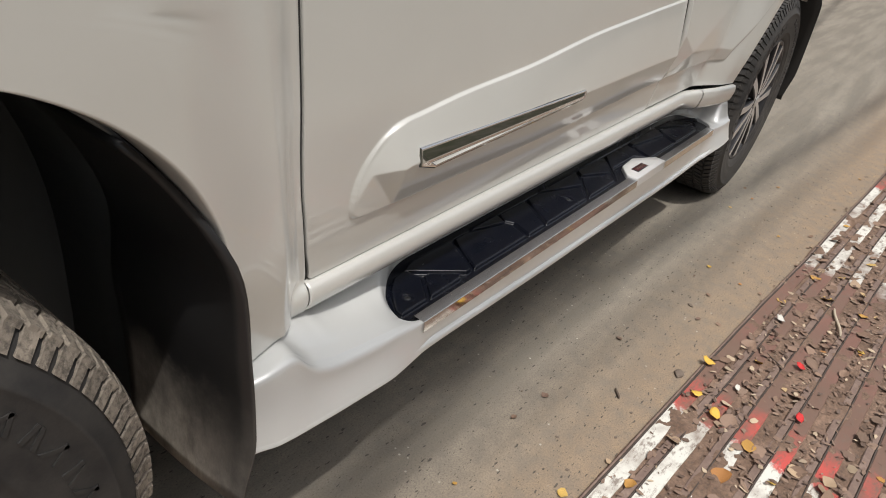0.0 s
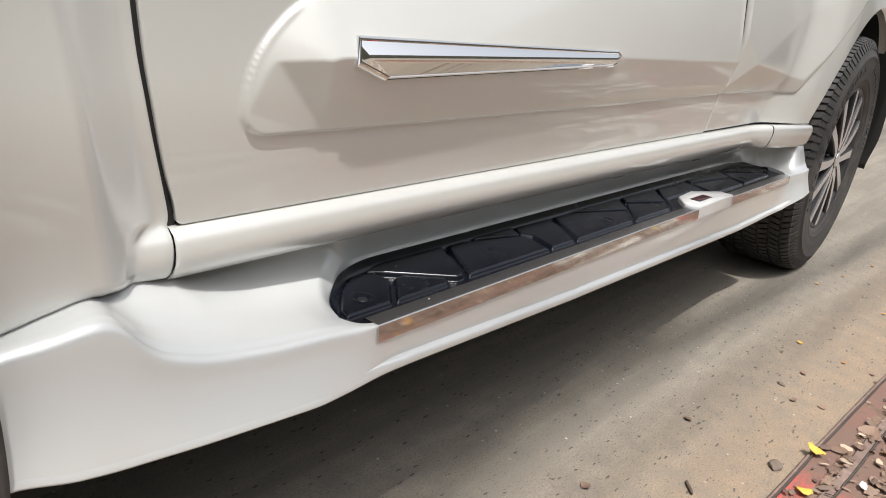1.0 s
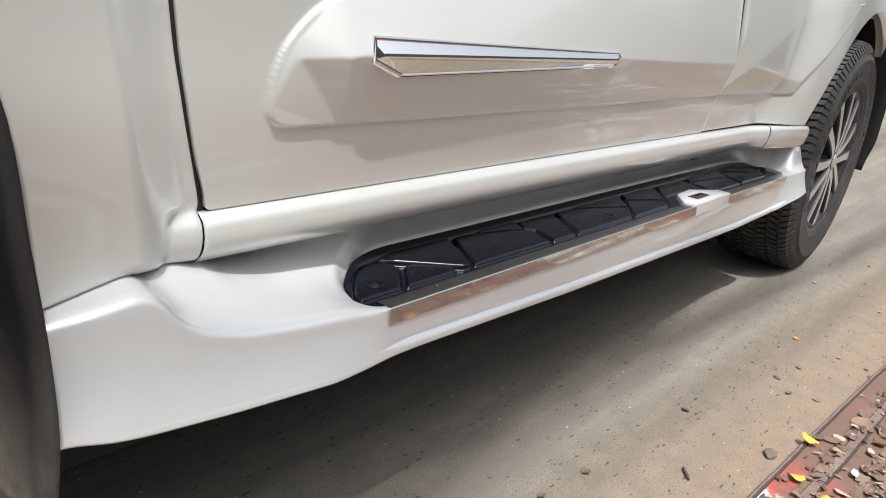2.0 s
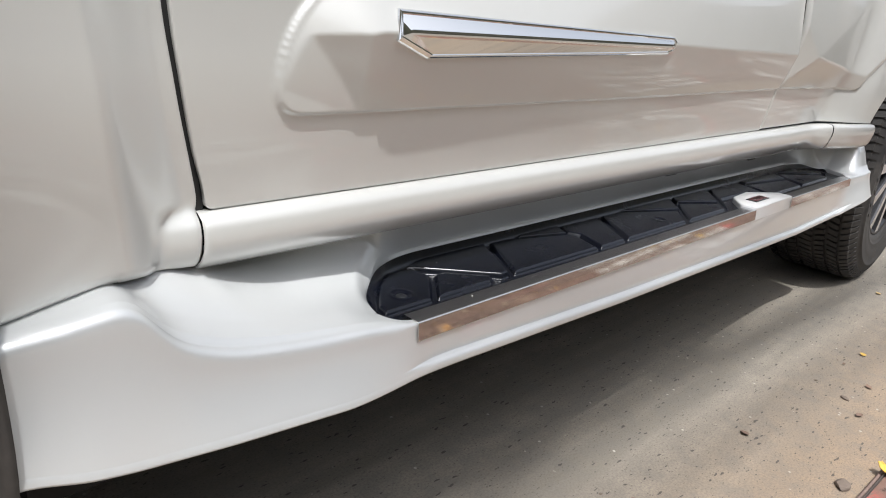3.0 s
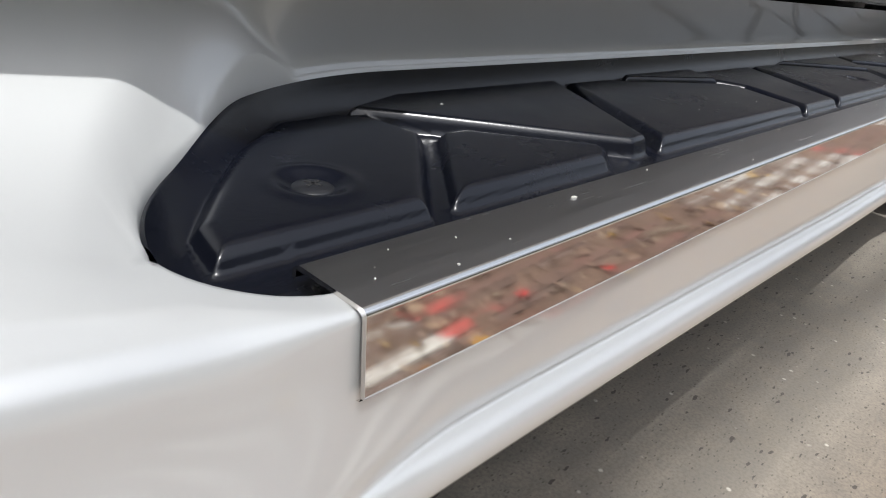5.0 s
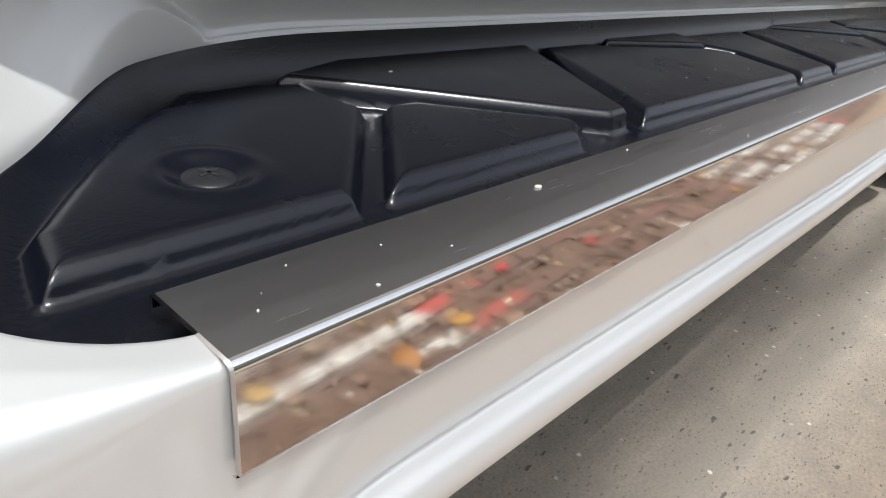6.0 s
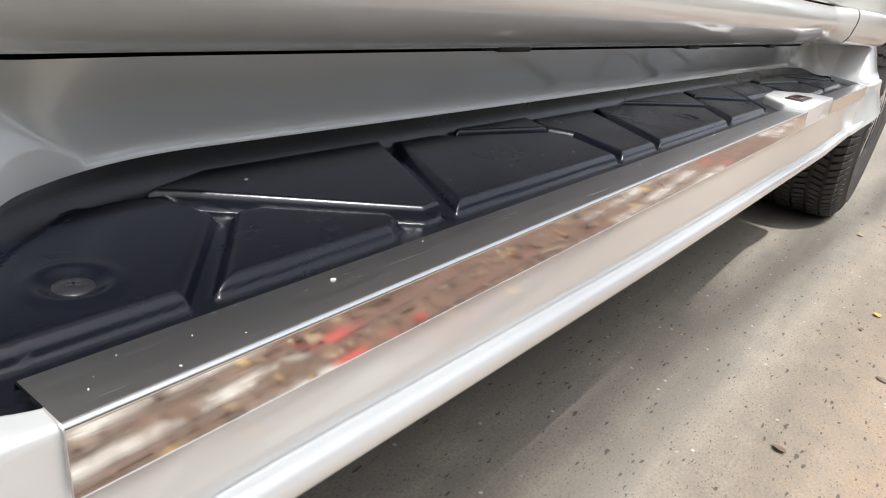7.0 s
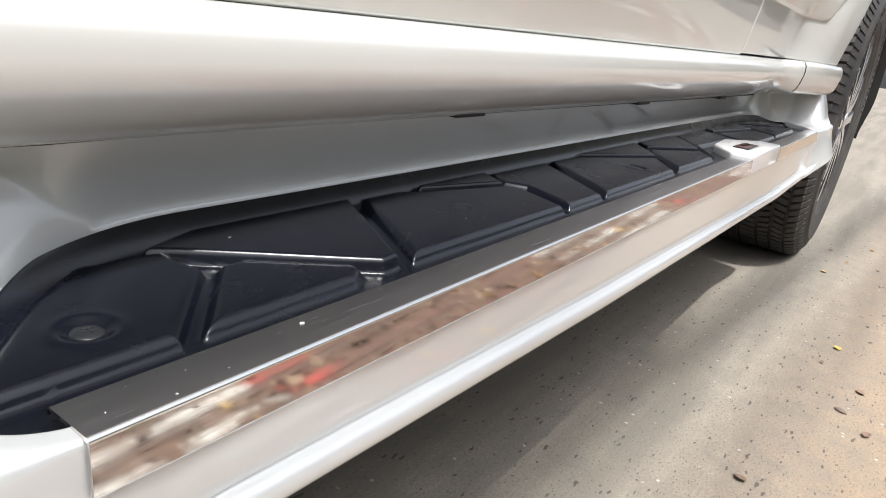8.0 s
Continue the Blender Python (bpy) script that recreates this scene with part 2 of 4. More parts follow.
SEAL = material("black_rubber_seal", (0.01, 0.01, 0.01), 0.6)
RIM_FACE = material("machined_alloy", (0.62, 0.62, 0.62), 0.32, 0.7)
RIM_DARK = material("dark_grey_alloy_paint", (0.06, 0.06, 0.065), 0.4, 0.6)
SCREW = material("dull_plastic_rivet", (0.016, 0.017, 0.020), 0.32)
BADGE = material("white_badge_plate", (0.70, 0.70, 0.69), 0.3, 0, 0.6)
BADGE_RED = material("dark_red_badge_insert", (0.10, 0.018, 0.02), 0.25, 0, 0.5)
BADGE_DARK = material("black_badge_frame", (0.02, 0.02, 0.02), 0.3)
GROUND = ground_material()
DIRT = dirt_material()
IRON = iron_material()
SEAM = material("rusty_dark_seam", (0.075, 0.058, 0.05), 0.85)
BAR = bar_material()
LEAF = leaf_material()
LITTER = material("leaf_crumbs", (0.2, 0.14, 0.1), 0.85)
ln = Nodes(LITTER)
geo = ln.t.nodes.new("ShaderNodeNewGeometry")
ln.put("Base Color", ln.ramp(geo.outputs["Random Per Island"], (0.0, (0.09, 0.06, 0.045)), (0.3, (0.18, 0.118, 0.09)), (0.6, (0.27, 0.185, 0.135)), (0.85, (0.13, 0.092, 0.076)), (0.95, (0.48, 0.38, 0.27))))
RED_SCRAP = material("red_plastic_scrap", (0.55, 0.03, 0.03), 0.5)
PAPER = material("dirty_white_paper_scrap", (0.6, 0.58, 0.53), 0.8)
STONE = material("grey_brown_stone", (0.16, 0.125, 0.10), 0.9)
STICK = material("dark_dry_twig", (0.09, 0.065, 0.05), 0.85)
PALE_TWIG = material("pale_dry_twig", (0.45, 0.38, 0.29), 0.85)
YELLOW = material("yellow_leaf", (0.68, 0.42, 0.07), 0.6)
WALL = material("weathered_plaster", (0.46, 0.42, 0.37), 0.9)
# dark colour of the added street wall, chosen to cut its bounced light
DARK_WALL = material("unseen_dark_wall", (0.16, 0.16, 0.12), 0.9)
wn2 = Nodes(DARK_WALL)
wn2.put("Base Color", wn2.mix(wn2.ramp(wn2.noise(wn2.coords(), 1.2, 8.0, 0.7), (0.35, 0.0), (0.65, 1.0)), (0.11, 0.12, 0.075), (0.24, 0.22, 0.18)))
SPECK = material("pale_grit_fleck", (0.7, 0.68, 0.62), 0.8)


# ---- building helpers ----
def ss(t):
    t = min(1.0, max(0.0, t))
    return t * t * (3 - 2 * t)


def smin(a, b, k):
    h = min(1.0, max(0.0, 0.5 + 0.5 * (b - a) / k))
    return b + (a - b) * h - k * h * (1 - h)


def keyed(x, *keys):
    """Straight from key to key: (x, value) pairs in order."""
    if x <= keys[0][0]:
        return keys[0][1]
    for (a, u), (b, v) in zip(keys, keys[1:]):
        if x <= b:
            t = (x - a) / (b - a)
            return u + (v - u) * t
    return keys[-1][1]


def soft_keyed(x, *keys, w=0.02):
    return (keyed(x - w, *keys) + 2 * keyed(x, *keys) + keyed(x + w, *keys) + keyed(x - w / 2, *keys) + keyed(x + w / 2, *keys)) / 6


def part(name, bm, mat, parent=None, label="", smooth=True, at=None):
    me = bpy.data.meshes.new(name)
    bm.to_mesh(me)
    bm.free()
    for m in (mat if isinstance(mat, (list, tuple)) else [mat]):
        me.materials.append(m)
    if smooth:
        me.shade_smooth()
    ob = new(name, me)
    if parent:
        ob.parent = parent
    if at is not None:
        ob.matrix_basis = at
    return tagged(ob, label) if label else ob


def grid_bm(rows, bm=None, flip=False, closed=False, merge=0.0, mat=0):
    """A sheet through rows of points."""
    bm = bm or bmesh.new()
    vs = [[bm.verts.new(p) for p in row] for row in rows]
    m = len(vs[0])
    for a, b in zip(vs, vs[1:]):
        for j in range(m if closed else m - 1):
            q = [a[j], a[(j + 1) % m], b[(j + 1) % m], b[j]]
            f = bm.faces.new(q[::-1] if flip else q)
            f.material_index = mat
    if merge:
        bmesh.ops.remove_doubles(bm, verts=bm.verts[:], dist=merge)
    return bm


def box_bm(x0, y0, z0, x1, y1, z1, bevel=0.0, bm=None, mat=0, segments=2):
    own = bmesh.new()
    bmesh.ops.create_cube(own, size=1)
    for v in own.verts:
        v.co = Vector((x0 + (v.co.x + 0.5) * (x1 - x0), y0 + (v.co.y + 0.5) * (y1 - y0), z0 + (v.co.z + 0.5) * (z1 - z0)))
    if bevel:
        bmesh.ops.bevel(own, geom=own.edges[:], offset=bevel, segments=segments, affect="EDGES", profile=0.5)
    for f in own.faces:
        f.material_index = mat
    if bm is None:
        return own
    me = bpy.data.meshes.new("tmp")
    own.to_mesh(me)
    own.free()
    bm.from_mesh(me)
    bpy.data.meshes.remove(me)
    return bm


def thick(ob, depth, offset=-1.0):
    md = ob.modifiers.new("thickness", "SOLIDIFY")
    md.thickness, md.offset = depth, offset
    return ob


# ---- ground ----
bm = bmesh.new()
bmesh.ops.create_grid(bm, x_segments=60, y_segments=60, size=40)
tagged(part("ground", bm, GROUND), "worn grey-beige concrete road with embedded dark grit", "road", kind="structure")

# ---- the car ----
car = new("car")
tagged(car, "parked pearl white sport utility car with body kit", "car")
WHEEL_X, FRONT_X, WHEEL_R = 2.07, -0.80, 0.387


def gap_x(z):
    return soft_keyed(z, (0.50, -0.177), (0.515, -0.181), (0.545, -0.188), (0.58, -0.197), (0.64, -0.208), (0.70, -0.214), (0.76, -0.217), (0.87, -0.226), (1.06, -0.230), w=0.02)


def base_y(x, z):
    """The car's side: how far inwards the plain sheet metal stands."""
    y = 0.0785 - 0.017 * ss((z - 0.47) / 0.16) - 0.003 * ss((z - 0.60) / 0.15) + 0.10 * max(0.0, z - 0.84) ** 1.6
    y += 0.008 * ss((x + 0.2) / 1.2)
    y -= 0.007 * math.sin(math.pi * min(1.0, max(0.0, (x + 0.18) / 1.22))) ** 2 * ss((z - 0.50) / 0.10)
    crease = -0.252 - (z - 0.46) * 0.14
    edge = gap_x(z) - 0.012
    t = min(1.0, max(0.0, (edge - x) / max(0.02, edge - crease)))
    t = 0.65 * t + 0.35 * ss(t)
    y -= 0.046 * t + (0.012 + 0.05 * max(0.0, z - 0.46)) * ss((crease - x) / 0.12)
    r = 1.39 + (z - 0.53) * 0.30
    y -= 0.050 * ss((x - r) / 0.17) + 0.028 * ss((x - r - 0.1) / 0.18)
    return y


def pod_front(x, z):
    """A flat raised panel whose middle swells to a ridge at the height of the trim."""
    d1 = z - (0.583 + 0.018 * x)
    top = soft_keyed(x, (-0.038, 0.710), (0.045, 0.722), (0.08, 0.728), (0.29, 0.745), (0.417, 0.762), (0.52, 0.774), (0.97, 0.802), (1.1, 0.81), w=0.05)
    d2 = top - z
    d3 = (x + 0.098) * 0.711 - (z - 0.672) * 0.703
    d4 = x + 0.123
    df = smin(d3, d4, 0.03)
    d = smin(smin(d1, d2, 0.02), df, 0.026)
    if d <= 0:
        return 0.0
    ridge = keyed(x, (-0.10, 0.652), (0.0, 0.656), (0.47, 0.668), (1.04, 0.672))
    slope = 0.335 - 0.06 * ss((x - 0.05) / 0.40)
    lower = smin(slope * d1, 0.0057 + 0.36 * (x + 0.096) + 0.40 * (z - 0.65), 0.0008)
    plate = 0.0005 + 0.034 * (x + 0.12) + 0.105 * (z - 0.61) - 0.08 * max(0.0, x + 0.04)
    rise = slope * (ridge - 0.583 - 0.018 * x)
    upper = smin(d2 * rise / (top - ridge), 0.55 * max(0.0, df - 0.006), 0.005)
    # ahead of a slanting line the panel is a plain plate that the sun still reaches
    body = smin(max(lower, plate), upper, 0.0010)
    return 0.0045 * ss(d / 0.0030) + max(0.0, body)


def pod_rear(x, z):
    """Four facets that meet at one point behind the door gap."""
    lower = 0.42 * (z - 0.604)
    upper = 0.0281 - 0.12 * (z - 0.671)
    front = 0.0281 + 0.151 * (x - 1.137) + 0.143 * (z - 0.669)
    behind = 0.0281 - 0.02 * (z - 0.671) - 0.0366 * (x - 1.137)
    d1 = z - 0.604
    d3 = 1.518 + 1.0 * (z - 0.618) - x
    d = smin(d1, d3, 0.012)
    if d <= 0:
        return 0.0
    body = smin(smin(lower, front, 0.0012), smin(upper, behind, 0.0008), 0.0012)
    return 0.0042 * ss(d / 0.0032) + max(0.0, smin(body, 0.45 * d3, 0.002))


def side_panel(name, xs_of, zs, surface, label=""):
    """Sheet metal between edges that may curve: rows up, columns along, with a rolled edge all round."""
    rows = []
    for i, z in enumerate(zs):
        rows.append([Vector((x, surface(x, zz), zz)) for x, zz in xs_of(i, z)])
    lip = []
    for k, row in enumerate(rows):
        a, b = row[0].copy(), row[-1].copy()
        lip.append([a + Vector((0.0012, 0.012, 0)), a + Vector((0.0, 0.0015, 0)), *[p.copy() for p in row[1:-1]], b + Vector((0, 0.0015, 0)), b + Vector((-0.0012, 0.012, 0))])
    first = [p + Vector((0, 0.0015, -0.0005)) for p in lip[0]]
    inner = [p + Vector((0, 0.012, 0.001)) for p in lip[0]]
    lip = [inner, first] + lip[1:]
    return part(name, grid_bm(lip), PAINT, car, label)


# front door
def door_cols(i, z):
    out = []
    n = 420
    for k in range(n + 1):
        x0 = gap_x(z) + 0.0033
        x = x0 + 0.001 * k if k < 16 else x0 + 0.016 + (1.0375 - x0 - 0.016) * ((k - 16) / (n - 16))
        zz = z
        r = 0.009
        dx = x - x0
        if dx < r:
            lift = r - math.sqrt(max(0.0, r * r - (r - dx) ** 2))
            zz = max(z, z + lift * ss((0.56 - z) / 0.05))
        out.append((x, zz + 0.010 * (x + 0.17) * ss((0.7 - z) / 0.2)))
    return out


door_z = [0.5058 + 0.0013 * k for k in range(242)] + [0.82 + 0.02 * k for k in range(1, 14)]
front_door = side_panel("front_door", door_cols, door_z, lambda x, z: base_y(x, z) - pod_front(x, z), "white front door with a raised chrome-trimmed pod")


def rear_cols(i, z):
    out = []
    n = 220
    r = 0.475
    dz = z - 0.385
    x1 = WHEEL_X - (math.sqrt(max(0.0, r * r - dz * dz)) if dz < r else 0.0)
    for k in range(n + 1):
        x = 1.0425 + (x1 - 1.0425) * k / n
        out.append((x, z + (0.010 * (min(x, 1.45) + 0.17)) * ss((0.7 - z) / 0.2)))
    return out


rear_z = [0.5085 + 0.0016 * k for k in range(75)] + [0.6285 + 0.004 * k for k in range(50)] + [0.8285 + 0.0035 * k for k in range(1, 9)] + [0.861 + 0.018 * k for k in range(12)]
side_panel("rear_door", rear_cols, rear_z, lambda x, z: base_y(x, z) - pod_rear(x, z), "white rear door and flared wheel arch panel")
# the panel above and behind the rear wheel
rows = []
for k in range(41):
    a = math.pi / 2 - 0.75 * k / 40
    row = []
    for q in (-0.03, 0.0, 0.0, 0.03, 0.08, 0.15, 0.25):
        r = 0.475 + max(0, q)
        row.append(Vector((WHEEL_X + r * math.cos(a), (0.013 if q <= 0 else 0.013 + 0.30 * q * q) + (0.02 if q < 0 else 0), min(1.08, 0.385 + r * math.sin(a)))))
    rows.append(row)
part("quarter_panel", grid_bm(rows), PAINT, car, "white panel behind the rear wheel arch")

# front fender: from the arch edge to the door gap
rows = []
fz = [0.452 + 0.004 * k for k in range(100)] + [0.852 + 0.01 * k for k in range(1, 21)]


def fender_x0(z):
    t = max(0.0, z - 0.385) / 0.50
    return FRONT_X + 0.465 * max(0.0, 1 - t ** 2.9) ** (1 / 2.9) if t < 1 else FRONT_X


def fender_low(x):
    return keyed(x, (-0.335, 0.4635), (-0.262, 0.4745), (-0.250, 0.4735), (-0.225, 0.4675), (-0.2, 0.4625), (-0.185, 0.461))


for z in fz:
    x0 = fender_x0(z)
    row = []
    x1 = gap_x(max(z, 0.51)) - 0.0035
    for k in range(71):
        x = x0 + (x1 - x0) * k / 70
        low = fender_low(x)
        zz = low + (z - 0.452) * (1.052 - low) / 0.600
        y = base_y(x, zz)
        y += 0.010 * ss((0.008 - (zz - fender_low(x))) / 0.012)
        # low down it swells into the line of the sill
        lug = ss((x + 0.254 - 0.25 * (zz - 0.47)) / 0.036) * ss((0.5175 - 0.06 * (x + 0.18) - zz) / 0.020)
        swell = keyed(zz, (0.449, 0.098), (0.4585, 0.076), (0.465, 0.069), (0.472, 0.065), (0.480, 0.0628), (0.488, 0.0625), (0.496, 0.0642), (0.5015, 0.0675), (0.5055, 0.071), (0.510, 0.0745), (0.516, 0.076))
        near = ss((x + 0.235) / 0.03)
        y = (y + (swell - y) * lug) * near + smin(y, swell + 0.06 * (1 - lug), 0.010) * (1 - near)
        y += 0.003 * max(0.0, 1 - (x1 - x) / 0.006) ** 2 * ss((0.512 - zz) / 0.006)
        row.append(Vector((x, y, zz)))
    a, b = row[0], row[-1]
    row = [a + Vector((-0.004, 0.045, 0)), a + Vector((-0.0045, 0.010, 0)), a + Vector((-0.002, 0.003, 0))] + row + [b + Vector((0.0008, 0.003, 0)), b + Vector((0.001, 0.014, 0))]
    rows.append(row)
part("front_fender", grid_bm(rows), PAINT, car, "white flared front fender beside the door gap")

# dark shell behind the panels, under the floor and at the seams
core = box_bm(-0.30, 0.175, 0.21, 1.60, 1.66, 1.02)
box_bm(-1.60, 0.43, 0.21, 2.95, 1.62, 1.02, bm=core)
part("underbody", core, DARK, car, "black underbody and door seams", smooth=False)


def roof_z(x):
    return soft_keyed(x, (-1.85, 0.86), (-1.72, 1.03), (-1.3, 1.115), (-0.62, 1.165), (-0.45, 1.20), (0.36, 1.77), (0.75, 1.83), (2.1, 1.80), (2.75, 1.70), (3.0, 1.12), (3.06, 1.05), w=0.05)


# bonnet, cabin and tail, symmetric about the car's middle line
rows = []
for k in range(99):
    x = -1.85 + 4.91 * k / 98
    top = roof_z(x)
    lift = min(1.0, max(0.0, (top - 1.10) / 0.70))
    row = []
    half = [(0.065, 1.015), (0.070, 1.060), (0.085, 1.0 + 0.085 + 0.02 * lift), (0.10 + 0.03 * lift, 1.09 + 0.12 * lift), (0.10 + 0.15 * lift, 1.09 + 0.58 * lift), (0.14 + 0.19 * lift, top - 0.035), (0.30 + 0.12 * lift, top - 0.008), (0.60, top + 0.006), (0.885, top + 0.010)]
    half = [(y, min(z, top + 0.010)) for y, z in half]
    squeeze = 0.10 * ss((-1.45 - x) / 0.4) + 0.08 * ss((x - 2.7) / 0.36)
    for y, z in half + [(1.77 - y, z) for y, z in half[-2::-1]]:
        row.append(Vector((x, 0.885 + (y - 0.885) * (1 - squeeze), z)))
    rows.append(row)
bm = grid_bm(rows)
bmesh.ops.recalc_face_normals(bm, faces=bm.faces[:])
for f in bm.faces:
    c = f.calc_center_median()
    side = f.normal.y if abs(f.normal.y) > abs(f.normal.x) else 0.0
    glazed = 1.22 < c.z < roof_z(c.x) - 0.05 and abs(f.normal.z) < 0.75 and -0.3 < c.x < 2.9
    screen = -0.42 < c.x < 0.34 and 0.30 < c.y < 1.47
    f.material_index = 1 if glazed and (abs(side) > 0.5 or screen) or screen and c.z > 1.2 else 0
part("upper_body", bm, [PAINT, GLASS], car, "white bonnet and cabin with dark tinted glass")
for x0, x1 in ((-1.85, -1.275), (2.62, 3.06)):
    part("bumper", box_bm(x0, 0.07, 0.30, x1, 1.70, 1.035, 0.06, segments=4), PAINT, car, "white painted bumper")
part("far_side", box_bm(-1.275, 1.64, 0.30, 2.62, 1.72, 1.035, 0.02), PAINT, car, "white far side of the body")


# sill under the doors
def sill_rows(x0, x1, n):
    prof = [(0.120, 0.4900), (0.0930, 0.4990), (0.0855, 0.5056), (0.0735, 0.5046), (0.0662, 0.4998), (0.0632, 0.4920), (0.0624, 0.4830), (0.0638, 0.4735), (0.0690, 0.4650), (0.0760, 0.4585), (0.0850, 0.4530), (0.0950, 0.4495), (0.1050, 0.4490), (0.125, 0.452)]
    flat = [(0.120, 0.4900), (0.0880, 0.5020), (0.0790, 0.5078), (0.0675, 0.5058), (0.0635, 0.4990), (0.0625, 0.4900), (0.0630, 0.4800), (0.0645, 0.4720), (0.0660, 0.4650), (0.0690, 0.4580), (0.0740, 0.4535), (0.0830, 0.4510), (0.1000, 0.4500), (0.125, 0.452)]
    rows = []
    for x in [x0 + 0.0008 * k for k in range(8)] + [x0 + 0.0064 + (x1 - x0 - 0.0064) * k / n for k in range(n + 1)]:
        q = ss((x - 1.32) / 0.1)
        u = min(1.0, (x - x0) / 0.0055)
        turn_in = 0.0034 * (1 - math.sqrt(max(0.0, 1 - (1 - u) ** 2))) if x0 < 0 else 0.0
        fl = 0.046 * ss((x - 1.31) / 0.19) + 0.022 * ss((x - 1.44) / 0.18)
        up = 0.010 * (min(x, 1.45) + 0.17)
        lo = 0.006 * ss((x - 1.2) / 0.3)
        row = []
        for i, ((ya, za), (yb, zb)) in enumerate(zip(prof, flat)):
            y, z = ya + (yb - ya) * q, za + (zb - za) * q
            row.append(Vector((x, y + turn_in - fl * (1.0 if i < 12 else 0.5 if i == 12 else 0.0), z + (up if i < 7 else up * (1 - (i - 6) / 7.0) + lo))))
        rows.append(row)
    return rows


rows = []
for k in range(60):
    z = 0.500 + 0.0095 * k
    x, y = gap_x(max(z, 0.51)), base_y(gap_x(max(z, 0.51)) + 0.004, z) + 0.0055
    rows.append([Vector((x + dx, y + dy, z)) for dx, dy in ((-0.0075, 0.004), (-0.0045, 0.0), (0.0045, 0.0), (0.0075, 0.004))])
thick(part("seal", grid_bm(rows), SEAL, car, "black rubber seal in the door gap"), 0.002, 0.0)
# black ribbon draws the shade in the gap under the fender
rows = []
for k in range(33):
    x = -0.333 + 0.0046 * k
    z = fender_low(x)
    bend = ss((x + 0.270) / 0.05)
    y = base_y(x, z) + 0.0062
    y += (0.0835 - y) * bend
    rows.append([Vector((x, y, z - 0.009 + 0.0055 * bend)), Vector((x, y, z + 0.0012)), Vector((x, y + 0.008, z + 0.003))])
thick(part("seal", grid_bm(rows), SEAL, car, "black strip drawing the shaded gap between fender and side skirt"), 0.002, 0.0)
# dark block behind the fender and sill joint, added to stop light leaks
part("seal", box_bm(-0.186, 0.106, 0.455, -0.172, 0.125, 0.500), SEAL, car)
part("seal", box_bm(-0.178, 0.096, 0.482, 1.40, 0.128, 0.5005, 0.002), SEAL, car, "black rubber seal under the doors")
part("sill", grid_bm(sill_rows(-0.1817, 1.404, 170)), PAINT, car, "rounded white sill below the doors")
rows = sill_rows(1.4075, 1.606, 30)
mid = [sum(c) / len(rows[-1]) for c in zip(*[tuple(p) for p in rows[-1]])]
for s in (0.85, 0.5, 0.1):
    rows.append([Vector((p.x + 0.012 * (1 - s), mid[1] + (p.y - mid[1]) * s, mid[2] + (p.z - mid[2]) * s)) for p in rows[38]])
part("sill_end", grid_bm(rows), PAINT, car, "white end piece of the sill at the rear wheel arch")
for sx in (0.344, 0.72, 1.10):
    part("clip", box_bm(sx - 0.02, 0.104, 0.4462, sx + 0.02, 0.122, 0.4512, 0.0015), SEAL, car, "black clip under the sill")

# ---- side skirt with its recess for the tread ----
TIP_L, TIP_R, TIP_LY, TIP_RY = -0.0265, 1.562, 0.027, 0.070


def hole_y(x):
    """Front and back edge of the recess at x."""
    if x <= TIP_L:
        return TIP_LY, TIP_LY
    if x >= TIP_R:
        return TIP_RY, TIP_RY
    bulge = lambda u, q=0.556: (1 - (1 - min(1.0, u)) ** 2.2) ** q
    back = 0.128 + 0.008 * ss(x / 1.2)
    front = 0.006
    b = TIP_LY + (back - TIP_LY) * bulge((x - TIP_L) / 0.15, 0.66)
    f = TIP_LY + (front - TIP_LY) * bulge((x - TIP_L) / 0.034, 0.60)
    b = min(b, TIP_RY + (back - TIP_RY) * bulge((TIP_R - x) / 0.17))
    f = max(f, TIP_RY + (front - TIP_RY) * bulge((TIP_R - x) / 0.07))
    return f, b


def skirt_low(x):
    return soft_keyed(x, (-0.345, 0.372), (-0.28, 0.358), (-0.2, 0.347), (-0.085, 0.335), (-0.04, 0.335), (0.012, 0.337), (0.06, 0.336), (0.4, 0.322), (1.16, 0.302), (1.48, 0.304), (1.56, 0.316), (1.66, 0.334), w=0.012) - 0.0062 * ss((x + 0.10) / 0.12) * (1 - ss((x - 1.44) / 0.1))


def skirt_shoulder(x):
    return soft_keyed(x, (-0.345, 0.463), (-0.303, 0.4695), (-0.268, 0.4735), (-0.259, 0.468), (-0.251, 0.457), (-0.24, 0.443), (-0.226, 0.4315), (-0.21, 0.4245), (-0.19, 0.4175), (-0.17, 0.413), (-0.15, 0.4098), (-0.127, 0.406), (-0.1, 0.4030), (-0.06, 0.3992), (-0.03, 0.3945), (0.0, 0.3900), (1.51, 0.3900), (1.53, 0.3925), (1.58, 0.396), (1.66, 0.402), w=0.010)


def land_z(x, y):
    z = skirt_shoulder(x)
    u = max(0.0, y)
    z += soft_keyed(x, (-0.285, 0.03), (-0.268, 0.05), (-0.25, 0.29), (-0.232, 0.48), (-0.2, 0.50), (-0.16, 0.36), (-0.10, 0.26), (-0.06, 0.22), w=0.02) * (1 - 0.80 * ss((x + 0.070) / 0.062)) * u * (1 - ss(x / 0.04)) + (0.055 * u + 0.0075 * ss((u - 0.03) / 0.05)) * ss(x / 0.04) * (1 - ss((x - 1.50) / 0.06))
    z += ss((x - 1.556) / 0.062) * 0.070 * ss((y + 0.010) / 0.036)
    return z


RIM_TIP = [(TIP_L + 0.10 * (k / 60) ** 2, e) for k in range(61) for e in (0, 1)]
